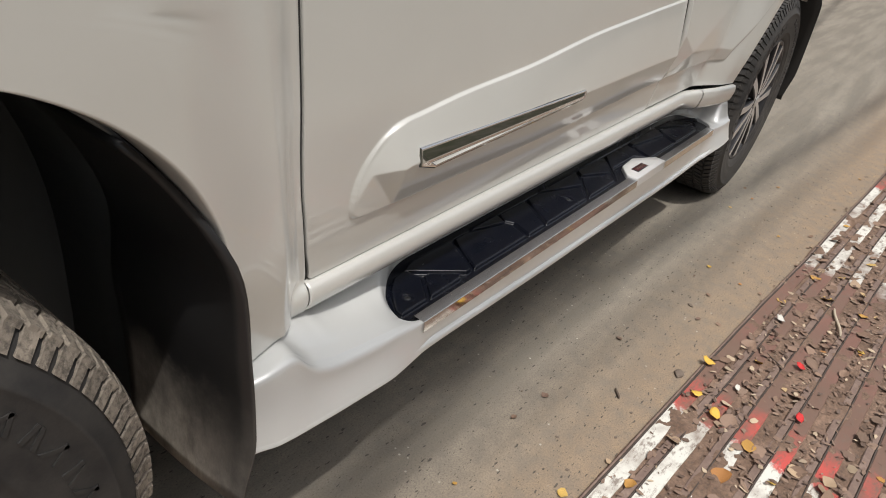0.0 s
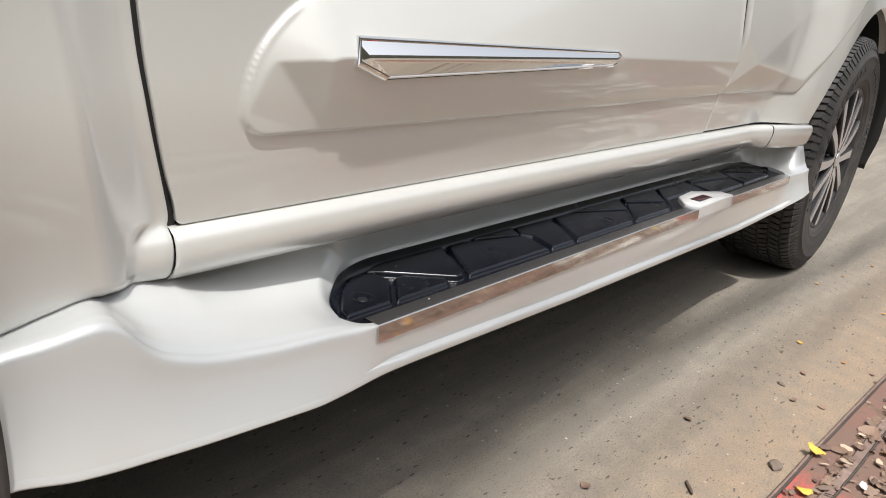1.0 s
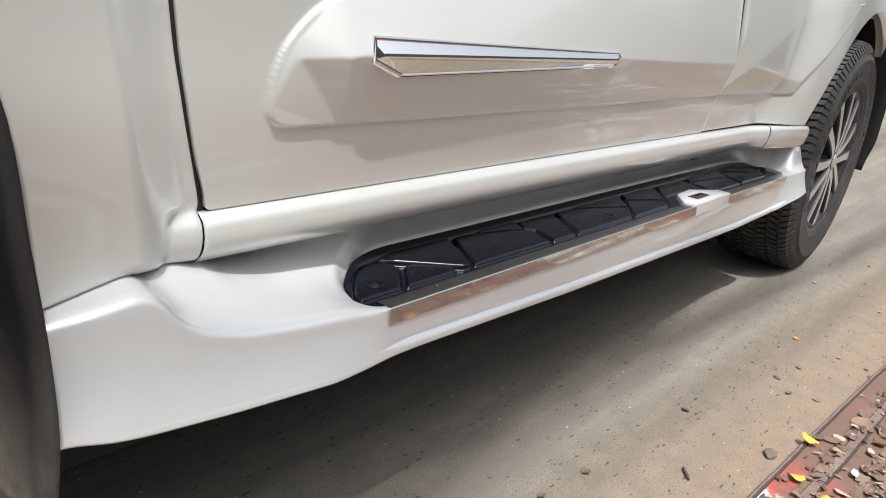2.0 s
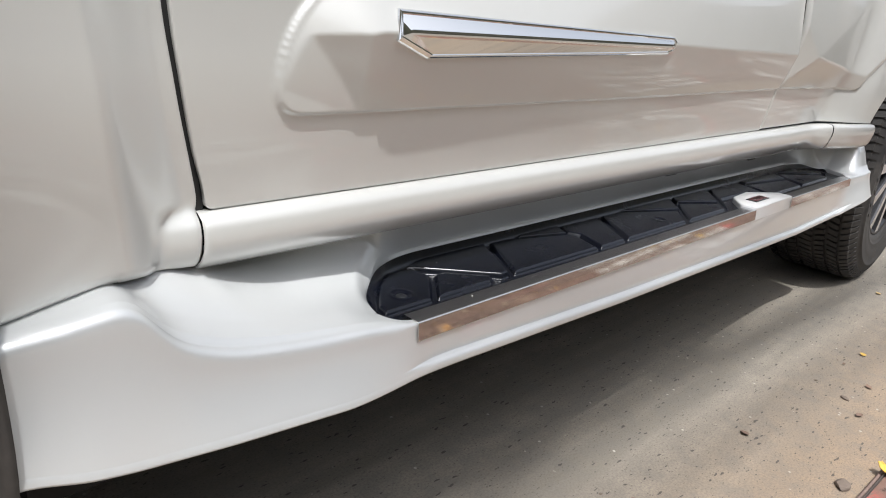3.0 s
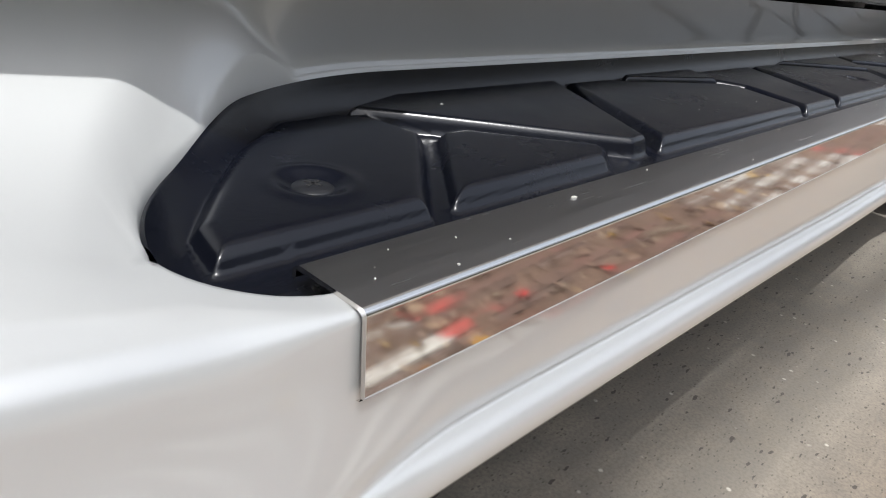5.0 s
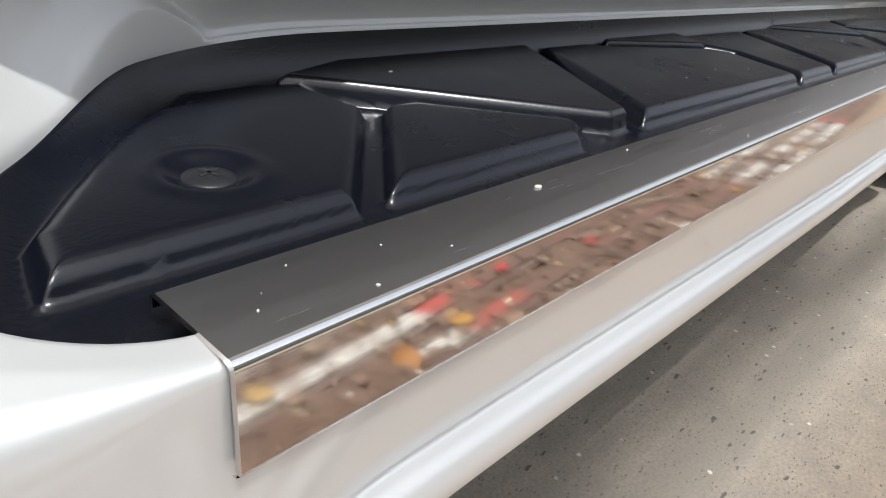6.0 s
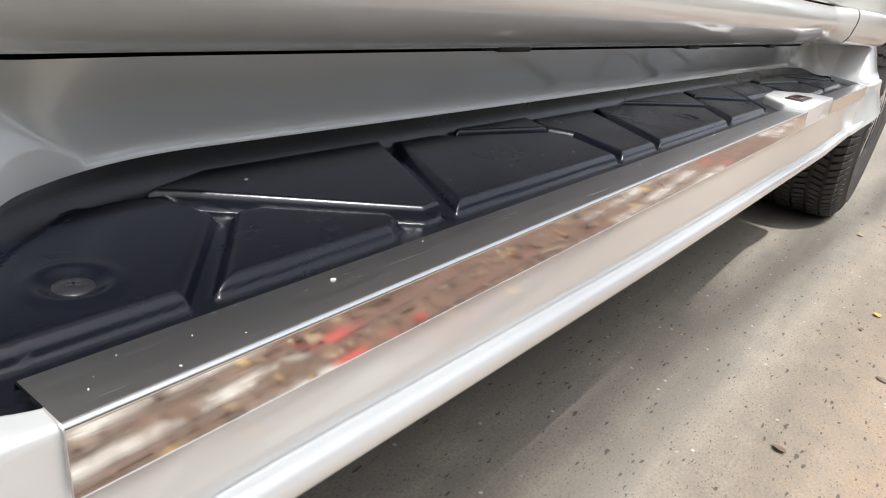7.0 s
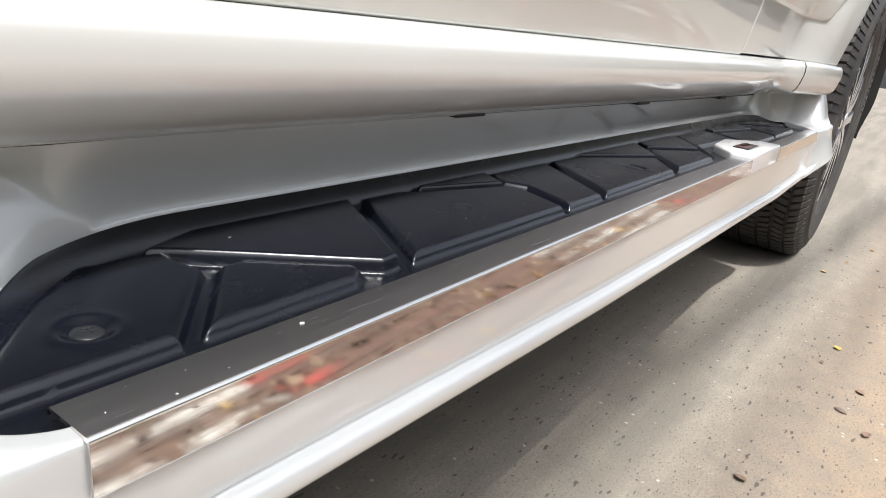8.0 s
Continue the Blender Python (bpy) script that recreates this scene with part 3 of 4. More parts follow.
RIM_TIP = [(x, hole_y(x)[e]) for x, e in RIM_TIP]


def rolled(x, y, z, rim):
    """Round the shelf over towards the rim of the recess."""
    if z <= rim or x > 0.09:
        return z
    d = min(math.hypot(x - a, y - b) for a, b in RIM_TIP)
    return z - (z - rim) * max(0.0, 1 - d / 0.014) ** 2


def shelf_z(x, y):
    return rolled(x, y, land_z(x, y), 0.3965) if x < TIP_L else land_z(x, y)


xs = [-0.343 + 0.006 * k for k in range(50)] + [-0.043 + 0.003 * k for k in range(6)]
xs += [TIP_L + 0.0003 + 0.034 * (1 - math.cos(math.pi / 2 * k / 16)) for k in range(17)]
xs += [0.014 + 0.004 * k for k in range(1, 26)] + [0.114 + 0.008 * k for k in range(1, 167)]
xs += [1.442 + 0.1198 * math.sin(math.pi / 2 * k / 24) for k in range(1, 25)]
xs += [1.5625 + 0.004 * k for k in range(0, 24)]
bm = bmesh.new()
front_rows, back_rows = [], []
for x in xs:
    f, b = hole_y(x)
    zb, zs = skirt_low(x), skirt_shoulder(x)
    rib = ss((x + 0.022) / 0.065) * (1 - ss((x - 1.44) / 0.10))
    yo = -0.002 - 0.013 * ss((x - 1.50) / 0.13) + 0.006 * ss((-0.30 - x) / 0.04)
    rad = 0.0085 - 0.0060 * ss((x + 0.03) / 0.03) + 0.0015 * ss((-0.05 - x) / 0.06) + 0.004 * ss((x - 1.51) / 0.04)
    yb = yo - 0.018 + 0.0112 * ss((x + 0.10) / 0.12) * (1 - ss((x - 1.44) / 0.1))
    prof = [(0.09, zb + 0.03), (0.03, zb + 0.006), (yb + 0.010, zb + 0.0005), (yb + 0.004, zb), (yb + 0.001, zb + 0.0015), (yb, zb + 0.004)]
    # a raised rib runs along the lower edge of the step
    zt = zs - rad
    shape = [(yb + (yo - yb) * (1 - math.cos(math.pi / 2 * k / 8)), zb + 0.0065 + 0.0068 * math.sin(math.pi / 2 * k / 8)) for k in range(1, 9)]
    shape += [(yo + 0.0012, zb + 0.0138), (yo + 0.0012, zb + 0.0147), (yo, zb + 0.0170)]
    shape += [(yo, zb + 0.0170 + (zt - zb - 0.0170) * k / 8) for k in range(1, 9)]
    for ribbed, z in shape:
        u = min(1.0, max(0.0, (z - zb - 0.004) / (zt - zb - 0.004)))
        plain = yb + (yo - yb) * ss(0.15 + 0.85 * u) ** 0.8
        prof.append((plain + (ribbed - plain) * rib, z))
    for k in range(1, 6):
        a = math.pi / 2 * k / 5
        prof.append((yo + rad * (1 - math.cos(a)), zs - rad + rad * math.sin(a)))
    hole = 0.0 if (x < TIP_L or x > TIP_R) else 1.0
    fy = max(f, yo + rad + 0.0015)
    for k in range(1, 9):
        y = yo + rad + (fy - yo - rad) * k / 8
        prof.append((y, shelf_z(x, y)))
    prof += [(fy + 0.0012 * hole, shelf_z(x, fy) - 0.0012 * hole), (fy + 0.0016 * hole, shelf_z(x, fy) - 0.010 * hole)]
    front_rows.append([Vector((x, y, z)) for y, z in prof])
    by = max(b, fy)
    zr = shelf_z(x, by)
    bp = [(by - 0.0010 * hole, zr - 0.016 * hole), (by - 0.0012 * hole, zr - 0.0012 * hole)]
    zw = keyed(x, (-0.285, 0.472), (-0.262, 0.482), (-0.215, 0.476), (-0.187, 0.468), (-0.165, 0.452), (-0.1, 0.4475), (0.05, 0.4435), (1.42, 0.4455), (1.5, 0.462), (1.58, 0.474), (1.64, 0.470), (1.66, 0.455))
    p0, p3 = (by, zr), (keyed(x, (-0.262, 0.070), (-0.22, 0.096), (-0.17, 0.142), (-0.10, 0.140), (-0.05, 0.128), (0.0, 0.117), (0.1, 0.122)), zw)
    flat = ss((x + 0.20) / 0.07)
    p1 = (max(by + 0.002, 0.070 + 0.031 * flat + 0.006 * ss(x / 0.12)), zr + 0.005)
    p2 = (max(p3[0] + 0.003, by + 0.003), zr + 0.014 - 0.008 * flat + 0.3 * max(0, 0.41 - zr))
    if x > 1.36:
        q, ease = ss((x - 1.550) / 0.06), ss((x - 1.36) / 0.16)
        a1 = (by + (p3[0] - by) * 0.4, zr + (zw - zr) * 0.45 * q + 0.004)
        a2 = (by + (p3[0] - by) * 0.8, zr + (zw - zr) * (0.35 + 0.4 * q))
        p1 = tuple(u + (v - u) * ease for u, v in zip(p1, a1))
        p2 = tuple(u + (v - u) * ease for u, v in zip(p2, a2))
    # a flat land with a tight fillet up to the flange, easing into a plain curve at both ends
    back = soft_keyed(x, (-0.20, 0.128), (-0.15, 0.134), (-0.10, 0.129), (-0.05, 0.116), (0.0, 0.103), (0.035, 0.098), (0.08, 0.102), w=0.01)
    corner = Vector((max(by + 0.002, back + 0.005 * ss((x - 0.06) / 0.06)), max(zr + 0.0045, 0.4105 * (1 - ss(x / 0.06))), 0))
    start, end = Vector((*p0, 0)), Vector((*p3, 0))
    one = corner + (start - corner).normalized() * min(0.009, 0.6 * (start - corner).length)
    two = corner + (end - corner).normalized() * min(0.009, 0.4 * (end - corner).length)
    tight = flat * (1 - (ss((x - 1.36) / 0.16) if x > 1.36 else 0.0))
    # ahead of the tread the shelf sweeps up in one hollow curve
    swept = ss((x + 0.290) / 0.03) * (1 - ss((x - 0.025) / 0.05))
    mid_y = keyed(x, (-0.25, 0.062), (-0.215, 0.070), (-0.187, 0.080), (-0.15, 0.084), (-0.10, 0.090), (0.0, 0.095), (0.07, 0.099))
    mid_z = max(soft_keyed(x, (-0.262, 0.4760), (-0.25, 0.4745), (-0.215, 0.4650), (-0.187, 0.4565), (-0.152, 0.4390), (-0.104, 0.4265), (-0.045, 0.4210), (0.016, 0.4165), (0.05, 0.4120), w=0.015), zr + 0.004)
    root = Vector((0.03, land_z(x, 0.03), 0))
    bow = Vector((2 * mid_y - 0.5 * (root.x + end.x), 2 * mid_z - 0.5 * (root.y + end.y), 0))
    cut = next((q / 200 for q in range(201) if (root * (1 - q / 200) ** 2 + bow * 2 * (q / 200) * (1 - q / 200) + end * (q / 200) ** 2).x >= by - 1e-6), 0.0)
    for k in range(31):
        t = k / 30
        c = [(1 - t) ** 3, 3 * t * (1 - t) ** 2, 3 * t * t * (1 - t), t ** 3]
        soft = Vector((sum(w * p[0] for w, p in zip(c, (p0, p1, p2, p3))), sum(w * p[1] for w, p in zip(c, (p0, p1, p2, p3))), 0))
        if k < 10:
            hard = start.lerp(one, k / 10)
        elif k < 22:
            u = (k - 10) / 12
            hard = one * (1 - u) ** 2 + corner * 2 * u * (1 - u) + two * u * u
        else:
            hard = two.lerp(end, (k - 22) / 8)
        u = cut + (1 - cut) * t
        sweep = root * (1 - u) ** 2 + bow * 2 * u * (1 - u) + end * u * u
        low = rolled(x, sweep.x, sweep.y, zr if x > TIP_L else 0.3965)
        sweep = Vector((max(by, sweep.x), low + (sweep.y - low) * ss((u - 0.45) / 0.35), 0))
        mixed = soft.lerp(hard, tight).lerp(sweep, swept)
        bp.append((mixed.x, mixed.y))
    back_rows.append([Vector((x, y, z)) for y, z in bp])
grid_bm(front_rows, bm)
grid_bm(back_rows, bm)
# closed ends
for i in (0, -1):
    ring = front_rows[i] + back_rows[i]
    s = -0.010 if i == 0 else 0.010
    mid = Vector((ring[0].x + s * 0.3, 0.07, 0.40))
    inner = [Vector((p.x + s * 0.8, mid.y + (p.y - mid.y) * 0.93, mid.z + (p.z - mid.z) * 0.93)) for p in ring]
    grid_bm([ring, inner, [mid.copy() for _ in ring]], bm, flip=i == 0)
bmesh.ops.remove_doubles(bm, verts=bm.verts[:], dist=0.00004)
bmesh.ops.recalc_face_normals(bm, faces=bm.faces[:])
part("side_skirt", bm, KIT, car, "glossy pearl white side skirt with a moulded step")
# unseen black sheet, added to close the skirt from below and darken the ground
rows = []
for k in range(67):
    x = -0.335 + 0.03 * k
    z = skirt_low(x) + 0.0035
    rows.append([Vector((x, y, q)) for y, q in ((0.006, z), (0.03, z - 0.001), (0.06, z - 0.012), (0.10, z - 0.025), (0.18, 0.262), (0.30, 0.230), (0.44, 0.208))])
thick(part("light_stop_sheet", grid_bm(rows), DARK, car, "unseen black sheet under the side skirt, added to darken the ground"), 0.003, 1.0)

# ---- moulded tread in the recess ----
PADS = [
    ([(-0.010, 0.033), (0.053, 0.033), (0.098, 0.082), (0.093, 0.106), (0.080, 0.112), (0.056, 0.110), (0.028, 0.090), (0.006, 0.064), (-0.007, 0.048)], 0.0),
    ([(0.065, 0.033), (0.148, 0.033), (0.159, 0.039), (0.161, 0.045), (0.118, 0.080), (0.107, 0.080)], 0.0),
    ([(0.087, 0.1100), (0.174, 0.0365), (0.186, 0.0375), (0.237, 0.1215), (0.120, 0.1215)], 0.0026),
    ([(0.197, 0.035), (0.380, 0.034), (0.396, 0.080), (0.386, 0.091), (0.304, 0.1145), (0.290, 0.1215), (0.251, 0.1215)], 0.0006),
    ([(0.308, 0.1170), (0.390, 0.0945), (0.404, 0.1215), (0.312, 0.1215)], 0.0024),
    ([(0.392, 0.034), (0.454, 0.034), (0.518, 0.1215), (0.414, 0.1215), (0.399, 0.098), (0.408, 0.080)], 0.0),
    ([(0.466, 0.034), (0.654, 0.034), (0.706, 0.072), (0.584, 0.1190), (0.570, 0.1215), (0.531, 0.1215)], 0.0),
    ([(0.588, 0.1215), (0.712, 0.0745), (0.768, 0.1215)], 0.0024),
    ([(0.673, 0.034), (0.814, 0.034), (0.846, 0.058), (0.757, 0.096), (0.730, 0.078)], 0.0),
    ([(0.782, 0.1215), (0.764, 0.1020), (0.852, 0.0635), (0.934, 0.1215)], 0.0024),
    ([(0.834, 0.036), (0.895, 0.073), (1.030, 0.071), (1.056, 0.048), (1.092, 0.1215), (0.950, 0.1215)], 0.0),
    ([(1.062, 0.036), (1.250, 0.036), (1.274, 0.075), (1.100, 0.099), (1.085, 0.085)], 0.0),
    ([(1.108, 0.1215), (1.104, 0.1060), (1.282, 0.0825), (1.314, 0.1215)], 0.002),
    ([(1.268, 0.036), (1.452, 0.036), (1.470, 0.050), (1.328, 0.112), (1.290, 0.075)], 0.0),
    ([(1.338, 0.1215), (1.482, 0.058), (1.498, 0.064), (1.452, 0.1200)], 0.002),
    ([(1.500, 0.050), (1.528, 0.066), (1.502, 0.098), (1.468, 0.1200), (1.510, 0.070)], 0.0),
]


def pad_sdf(px, py, poly):
    """Signed distance of the points from a polygon, below zero inside."""
    n = len(poly)
    d = np.full(px.shape, 1e9)
    inside = np.zeros(px.shape, bool)
    for i in range(n):
        ax, ay = poly[i]
        bx, by = poly[(i + 1) % n]
        ex, ey = bx - ax, by - ay
        t = np.clip(((px - ax) * ex + (py - ay) * ey) / (ex * ex + ey * ey), 0, 1)
        d = np.minimum(d, np.hypot(px - ax - t * ex, py - ay - t * ey))
        cross = ((ay > py) != (by > py)) & (px < (bx - ax) * (py - ay) / (by - ay + 1e-12) + ax)
        inside ^= cross
    return np.where(inside, -d, d)


def smooth_np(t):
    t = np.clip(t, 0, 1)
    return t * t * (3 - 2 * t)


SCREWS = [(0.032, 0.057), (0.613, 0.060), (1.315, 0.058)]
tx = [TIP_L + 0.0024 + 0.03 * (1 - math.cos(math.pi / 2 * k / 44)) for k in range(45)]
tx += [0.0084 + 0.0008 * k for k in range(1, 501)] + [0.4084 + 0.0011 * k for k in range(1, 939)]
tx += [1.4404 + 0.1192 * math.sin(math.pi / 2 * k / 50) for k in range(1, 51)]
NV = 150
X = np.array([[x] * (NV + 1) for x in tx])
F = np.array([hole_y(x) for x in tx])
V = np.linspace(0, 1, NV + 1)
Y = F[:, :1] + 0.0014 + (F[:, 1:] - F[:, :1] - 0.0028) * V
height = np.zeros(X.shape)
for poly, extra in PADS:
    sd = pad_sdf(X, Y, poly)
    # a small fillet at the foot, steep, then broadly rounded at the top
    t = np.clip((0.0012 - sd) / (0.0036 if extra > 0.0015 else 0.0062), 0, 1)
    dome = (1 - (1 - t) ** 2.5) ** 0.62
    foot = 0.0014 * np.clip(1 - (sd - 0.0008) / 0.0034, 0, 1) ** 2
    height = np.maximum(height, np.maximum((0.0060 + 0.9 * extra) * dome, foot))
for sx, sy in SCREWS:
    r = np.hypot(X - sx, Y - sy)
    height -= 0.0020 * np.exp(-(r / 0.0085) ** 4) - 0.0005 * np.exp(-((r - 0.0115) / 0.003) ** 2)
# the tread's own wall climbs to the rim of the recess all round the back
rim_x = [TIP_L + 0.0003 + 0.184 * (k / 60) ** 2 for k in range(60)] + [0.165 + 0.05 * k for k in range(25)] + [TIP_R - 0.0003 - 0.185 * (1 - k / 40) ** 2 for k in range(41)]
rim_y = [hole_y(x)[1] for x in rim_x]
near_d, edge_z = np.full(X.shape, 9.0), np.zeros(X.shape)
for ax, ay, bx, by in zip(rim_x, rim_y, rim_x[1:], rim_y[1:]):
    t = np.clip(((X - ax) * (bx - ax) + (Y - ay) * (by - ay)) / ((bx - ax) ** 2 + (by - ay) ** 2), 0, 1)
    gap = np.hypot(X - ax - t * (bx - ax), Y - ay - t * (by - ay))
    closer = gap < near_d
    near_d[closer], edge_z[closer] = gap[closer], (land_z(ax, ay) + (land_z(bx, by) - land_z(ax, ay)) * t[closer]) - 0.0018
base = 0.3854 + 0.0010 * smooth_np((Y - 0.03) / 0.08)
rise = (edge_z - base) * np.clip(1 - (near_d - 0.0014) / 0.0125, 0, 1) ** 2.4
height = np.maximum(height, rise)
bm = grid_bm([[Vector((float(X[i, j]), float(Y[i, j]), float(base[i, j] + height[i, j]))) for j in range(NV + 1)] for i in range(len(tx))], flip=True)
bmesh.ops.recalc_face_normals(bm, faces=bm.faces[:])
tread = part("step_tread", bm, PLASTIC, car, "black moulded plastic step tread with raised angular pads")
if sum((f.normal.z for f in tread.data.polygons)) < 0:
    tread.data.flip_normals()
for sx, sy in SCREWS:
    bm = bmesh.new()
    prof = [(0.0, 0.0020), (0.003, 0.0019), (0.0055, 0.0012), (0.0068, 0.0002), (0.0070, -0.003)]
    grid_bm([[Vector((r * math.cos(a), r * math.sin(a), z)) for r, z in prof] for a in [2 * math.pi * k / 28 for k in range(29)]], bm, merge=0.00002)
    bmesh.ops.recalc_face_normals(bm, faces=bm.faces[:])
    rivet = part("rivet", bm, SCREW, tread, "grey plastic rivet", at=pose(sx, sy, 0.3892))
    for turn in (20, 110):
        part("slot", box_bm(-0.0028, -0.0005, 0.0014, 0.0028, 0.0005, 0.0021), DARK, rivet, smooth=False, at=pose(0, 0, 0, 0, 0, turn))


# ---- metal edge strips ----
def edge_strip(x0, x1, label):
    prof = [(0.0190, 0.3885), (0.0190, 0.3912), (0.0180, 0.3918), *[(-0.0023 - 0.0017 * math.sin(math.pi / 2 * k / 9), 0.3901 + 0.0017 * math.cos(math.pi / 2 * k / 9)) for k in range(10)], (-0.0057, 0.3727), (-0.0053, 0.3718), (-0.0043, 0.3716)]
    bm = bmesh.new()
    rows = [[Vector((x, y, z)) for y, z in prof] for x in [x0 + (x1 - x0) * k / 40 for k in range(41)]]
    grid_bm(rows, bm)
    # cut ends
    for row in (rows[0], rows[-1]):
        grid_bm([row, [p + Vector((0, 0.0012, -0.0012)) for p in row]], bm)
    bmesh.ops.remove_doubles(bm, verts=bm.verts[:], dist=0.00003)
    bmesh.ops.recalc_face_normals(bm, faces=bm.faces[:])
    for f in bm.faces:
        c = f.calc_center_median()
        f.material_index = 1 if c.z > 0.39165 and c.y > -0.0024 else 2 if c.z > 0.3904 and c.y < 0 else 0
    return part("edge_strip", bm, [STEEL, STEEL_TOP, STEEL_GLINT], car, label, smooth=False)


edge_strip(0.0, 0.872, "long polished steel strip on the step's edge")
edge_strip(1.070, 1.512, "short polished steel strip on the step's edge")

# badge plate in the gap between the strips
bm = bmesh.new()
low = [(0.868, -0.0040), (1.068, -0.0040), (1.070, 0.024), (0.990, 0.064), (0.912, 0.058), (0.868, 0.026)]
c = Vector((0.965, 0.024, 0))
rows = []
for s, z in ((1.0, 0.3700), (1.0, 0.392), (0.985, 0.3950), (0.95, 0.3966), (0.5, 0.3975), (0.0, 0.3977)):
    rows.append([Vector((c.x + (x - c.x) * s, c.y + (y - c.y) * s, z)) for x, y in low])
grid_bm(rows, bm, closed=True)
bmesh.ops.remove_doubles(bm, verts=bm.verts[:], dist=0.00003)
bmesh.ops.recalc_face_normals(bm, faces=bm.faces[:])
bmesh.ops.bevel(bm, geom=[e for e in bm.edges if abs(e.verts[0].co.z - e.verts[1].co.z) > 0.01], offset=0.004, segments=2, affect="EDGES", profile=0.5)
badge = part("badge_plate", bm, BADGE, car, "white plastic badge plate with a small dark red inset")
part("badge_frame", box_bm(-0.034, -0.0105, 0, 0.034, 0.0105, 0.0016, 0.0005), BADGE_DARK, badge, "black frame", at=pose(0.944, 0.022, 0.3972))
part("badge_insert", box_bm(-0.030, -0.0075, 0, 0.030, 0.0075, 0.0016, 0.0004), BADGE_RED, badge, "dark red inset", at=pose(0.944, 0.022, 0.3978))
for k in range(7):
    part("mark", box_bm(-0.0022, -0.004, 0, 0.0022, 0.004, 0.0006), STEEL, badge, smooth=False, at=pose(0.944 - 0.021 + 0.007 * k, 0.022, 0.3994))

# ---- chrome trim on the front door ----
out = [(-0.017, 0.6715), (0.476, 0.6745), (0.484, 0.6700), (0.484, 0.6610), (0.470, 0.6570), (0.022, 0.6375), (-0.020, 0.6515)]
ridge = [(-0.008, 0.6560), (0.470, 0.6640)]
bm = bmesh.new()


def trim_y(x, z):
    return base_y(x, z) - pod_front(x, z)


cx = 0.22
levels = []
for grow, lift in ((0.0032, -0.006), (0.0032, 0.0008), (0.0024, 0.0026), (0.0012, 0.0036), (-0.0002, 0.0038), (-0.0012, 0.0034)):
    row = []
    for x, z in out:
        px = x + (grow if x > cx else -grow)
        pz = z + (grow if z > 0.66 else -grow)
        row.append(Vector((px, trim_y(x, z) - lift, pz)))
    levels.append(row)
part("trim_bezel", grid_bm(levels, bm, closed=True), CHROME, front_door, "chrome rim of the door trim", smooth=False)
bm = bmesh.new()
inner = [bm.verts.new(Vector((p.x, p.y, p.z))) for p in levels[-1]]
r0 = bm.verts.new(Vector((ridge[0][0], trim_y(*ridge[0]) - 0.0075, ridge[0][1])))
r1 = bm.verts.new(Vector((ridge[1][0], trim_y(*ridge[1]) - 0.0075, ridge[1][1])))
a, b, c1, d, e, f, g = inner
for q in ((a, r0, r1, b), (b, r1, c1), (c1, r1, d), (d, r1, e), (e, r1, r0, f), (f, r0, g), (g, r0, a)):
    bm.faces.new(q)
bmesh.ops.recalc_face_normals(bm, faces=bm.faces[:])
bmesh.ops.bevel(bm, geom=[x for x in bm.edges if r0 in x.verts and r1 in x.verts], offset=0.0045, segments=6, affect="EDGES", profile=0.5)
part("chrome_trim", bm, CHROME, front_door, "faceted mirror-chrome door trim", smooth=True)


# ---- wheels ----
def revolve(prof, n, bm=None, mat=0):
    rows = [[Vector((r * math.cos(a), y, r * math.sin(a))) for r, y in prof] for a in [2 * math.pi * k / n for k in range(n + 1)]]
    return grid_bm(rows, bm, mat=mat)


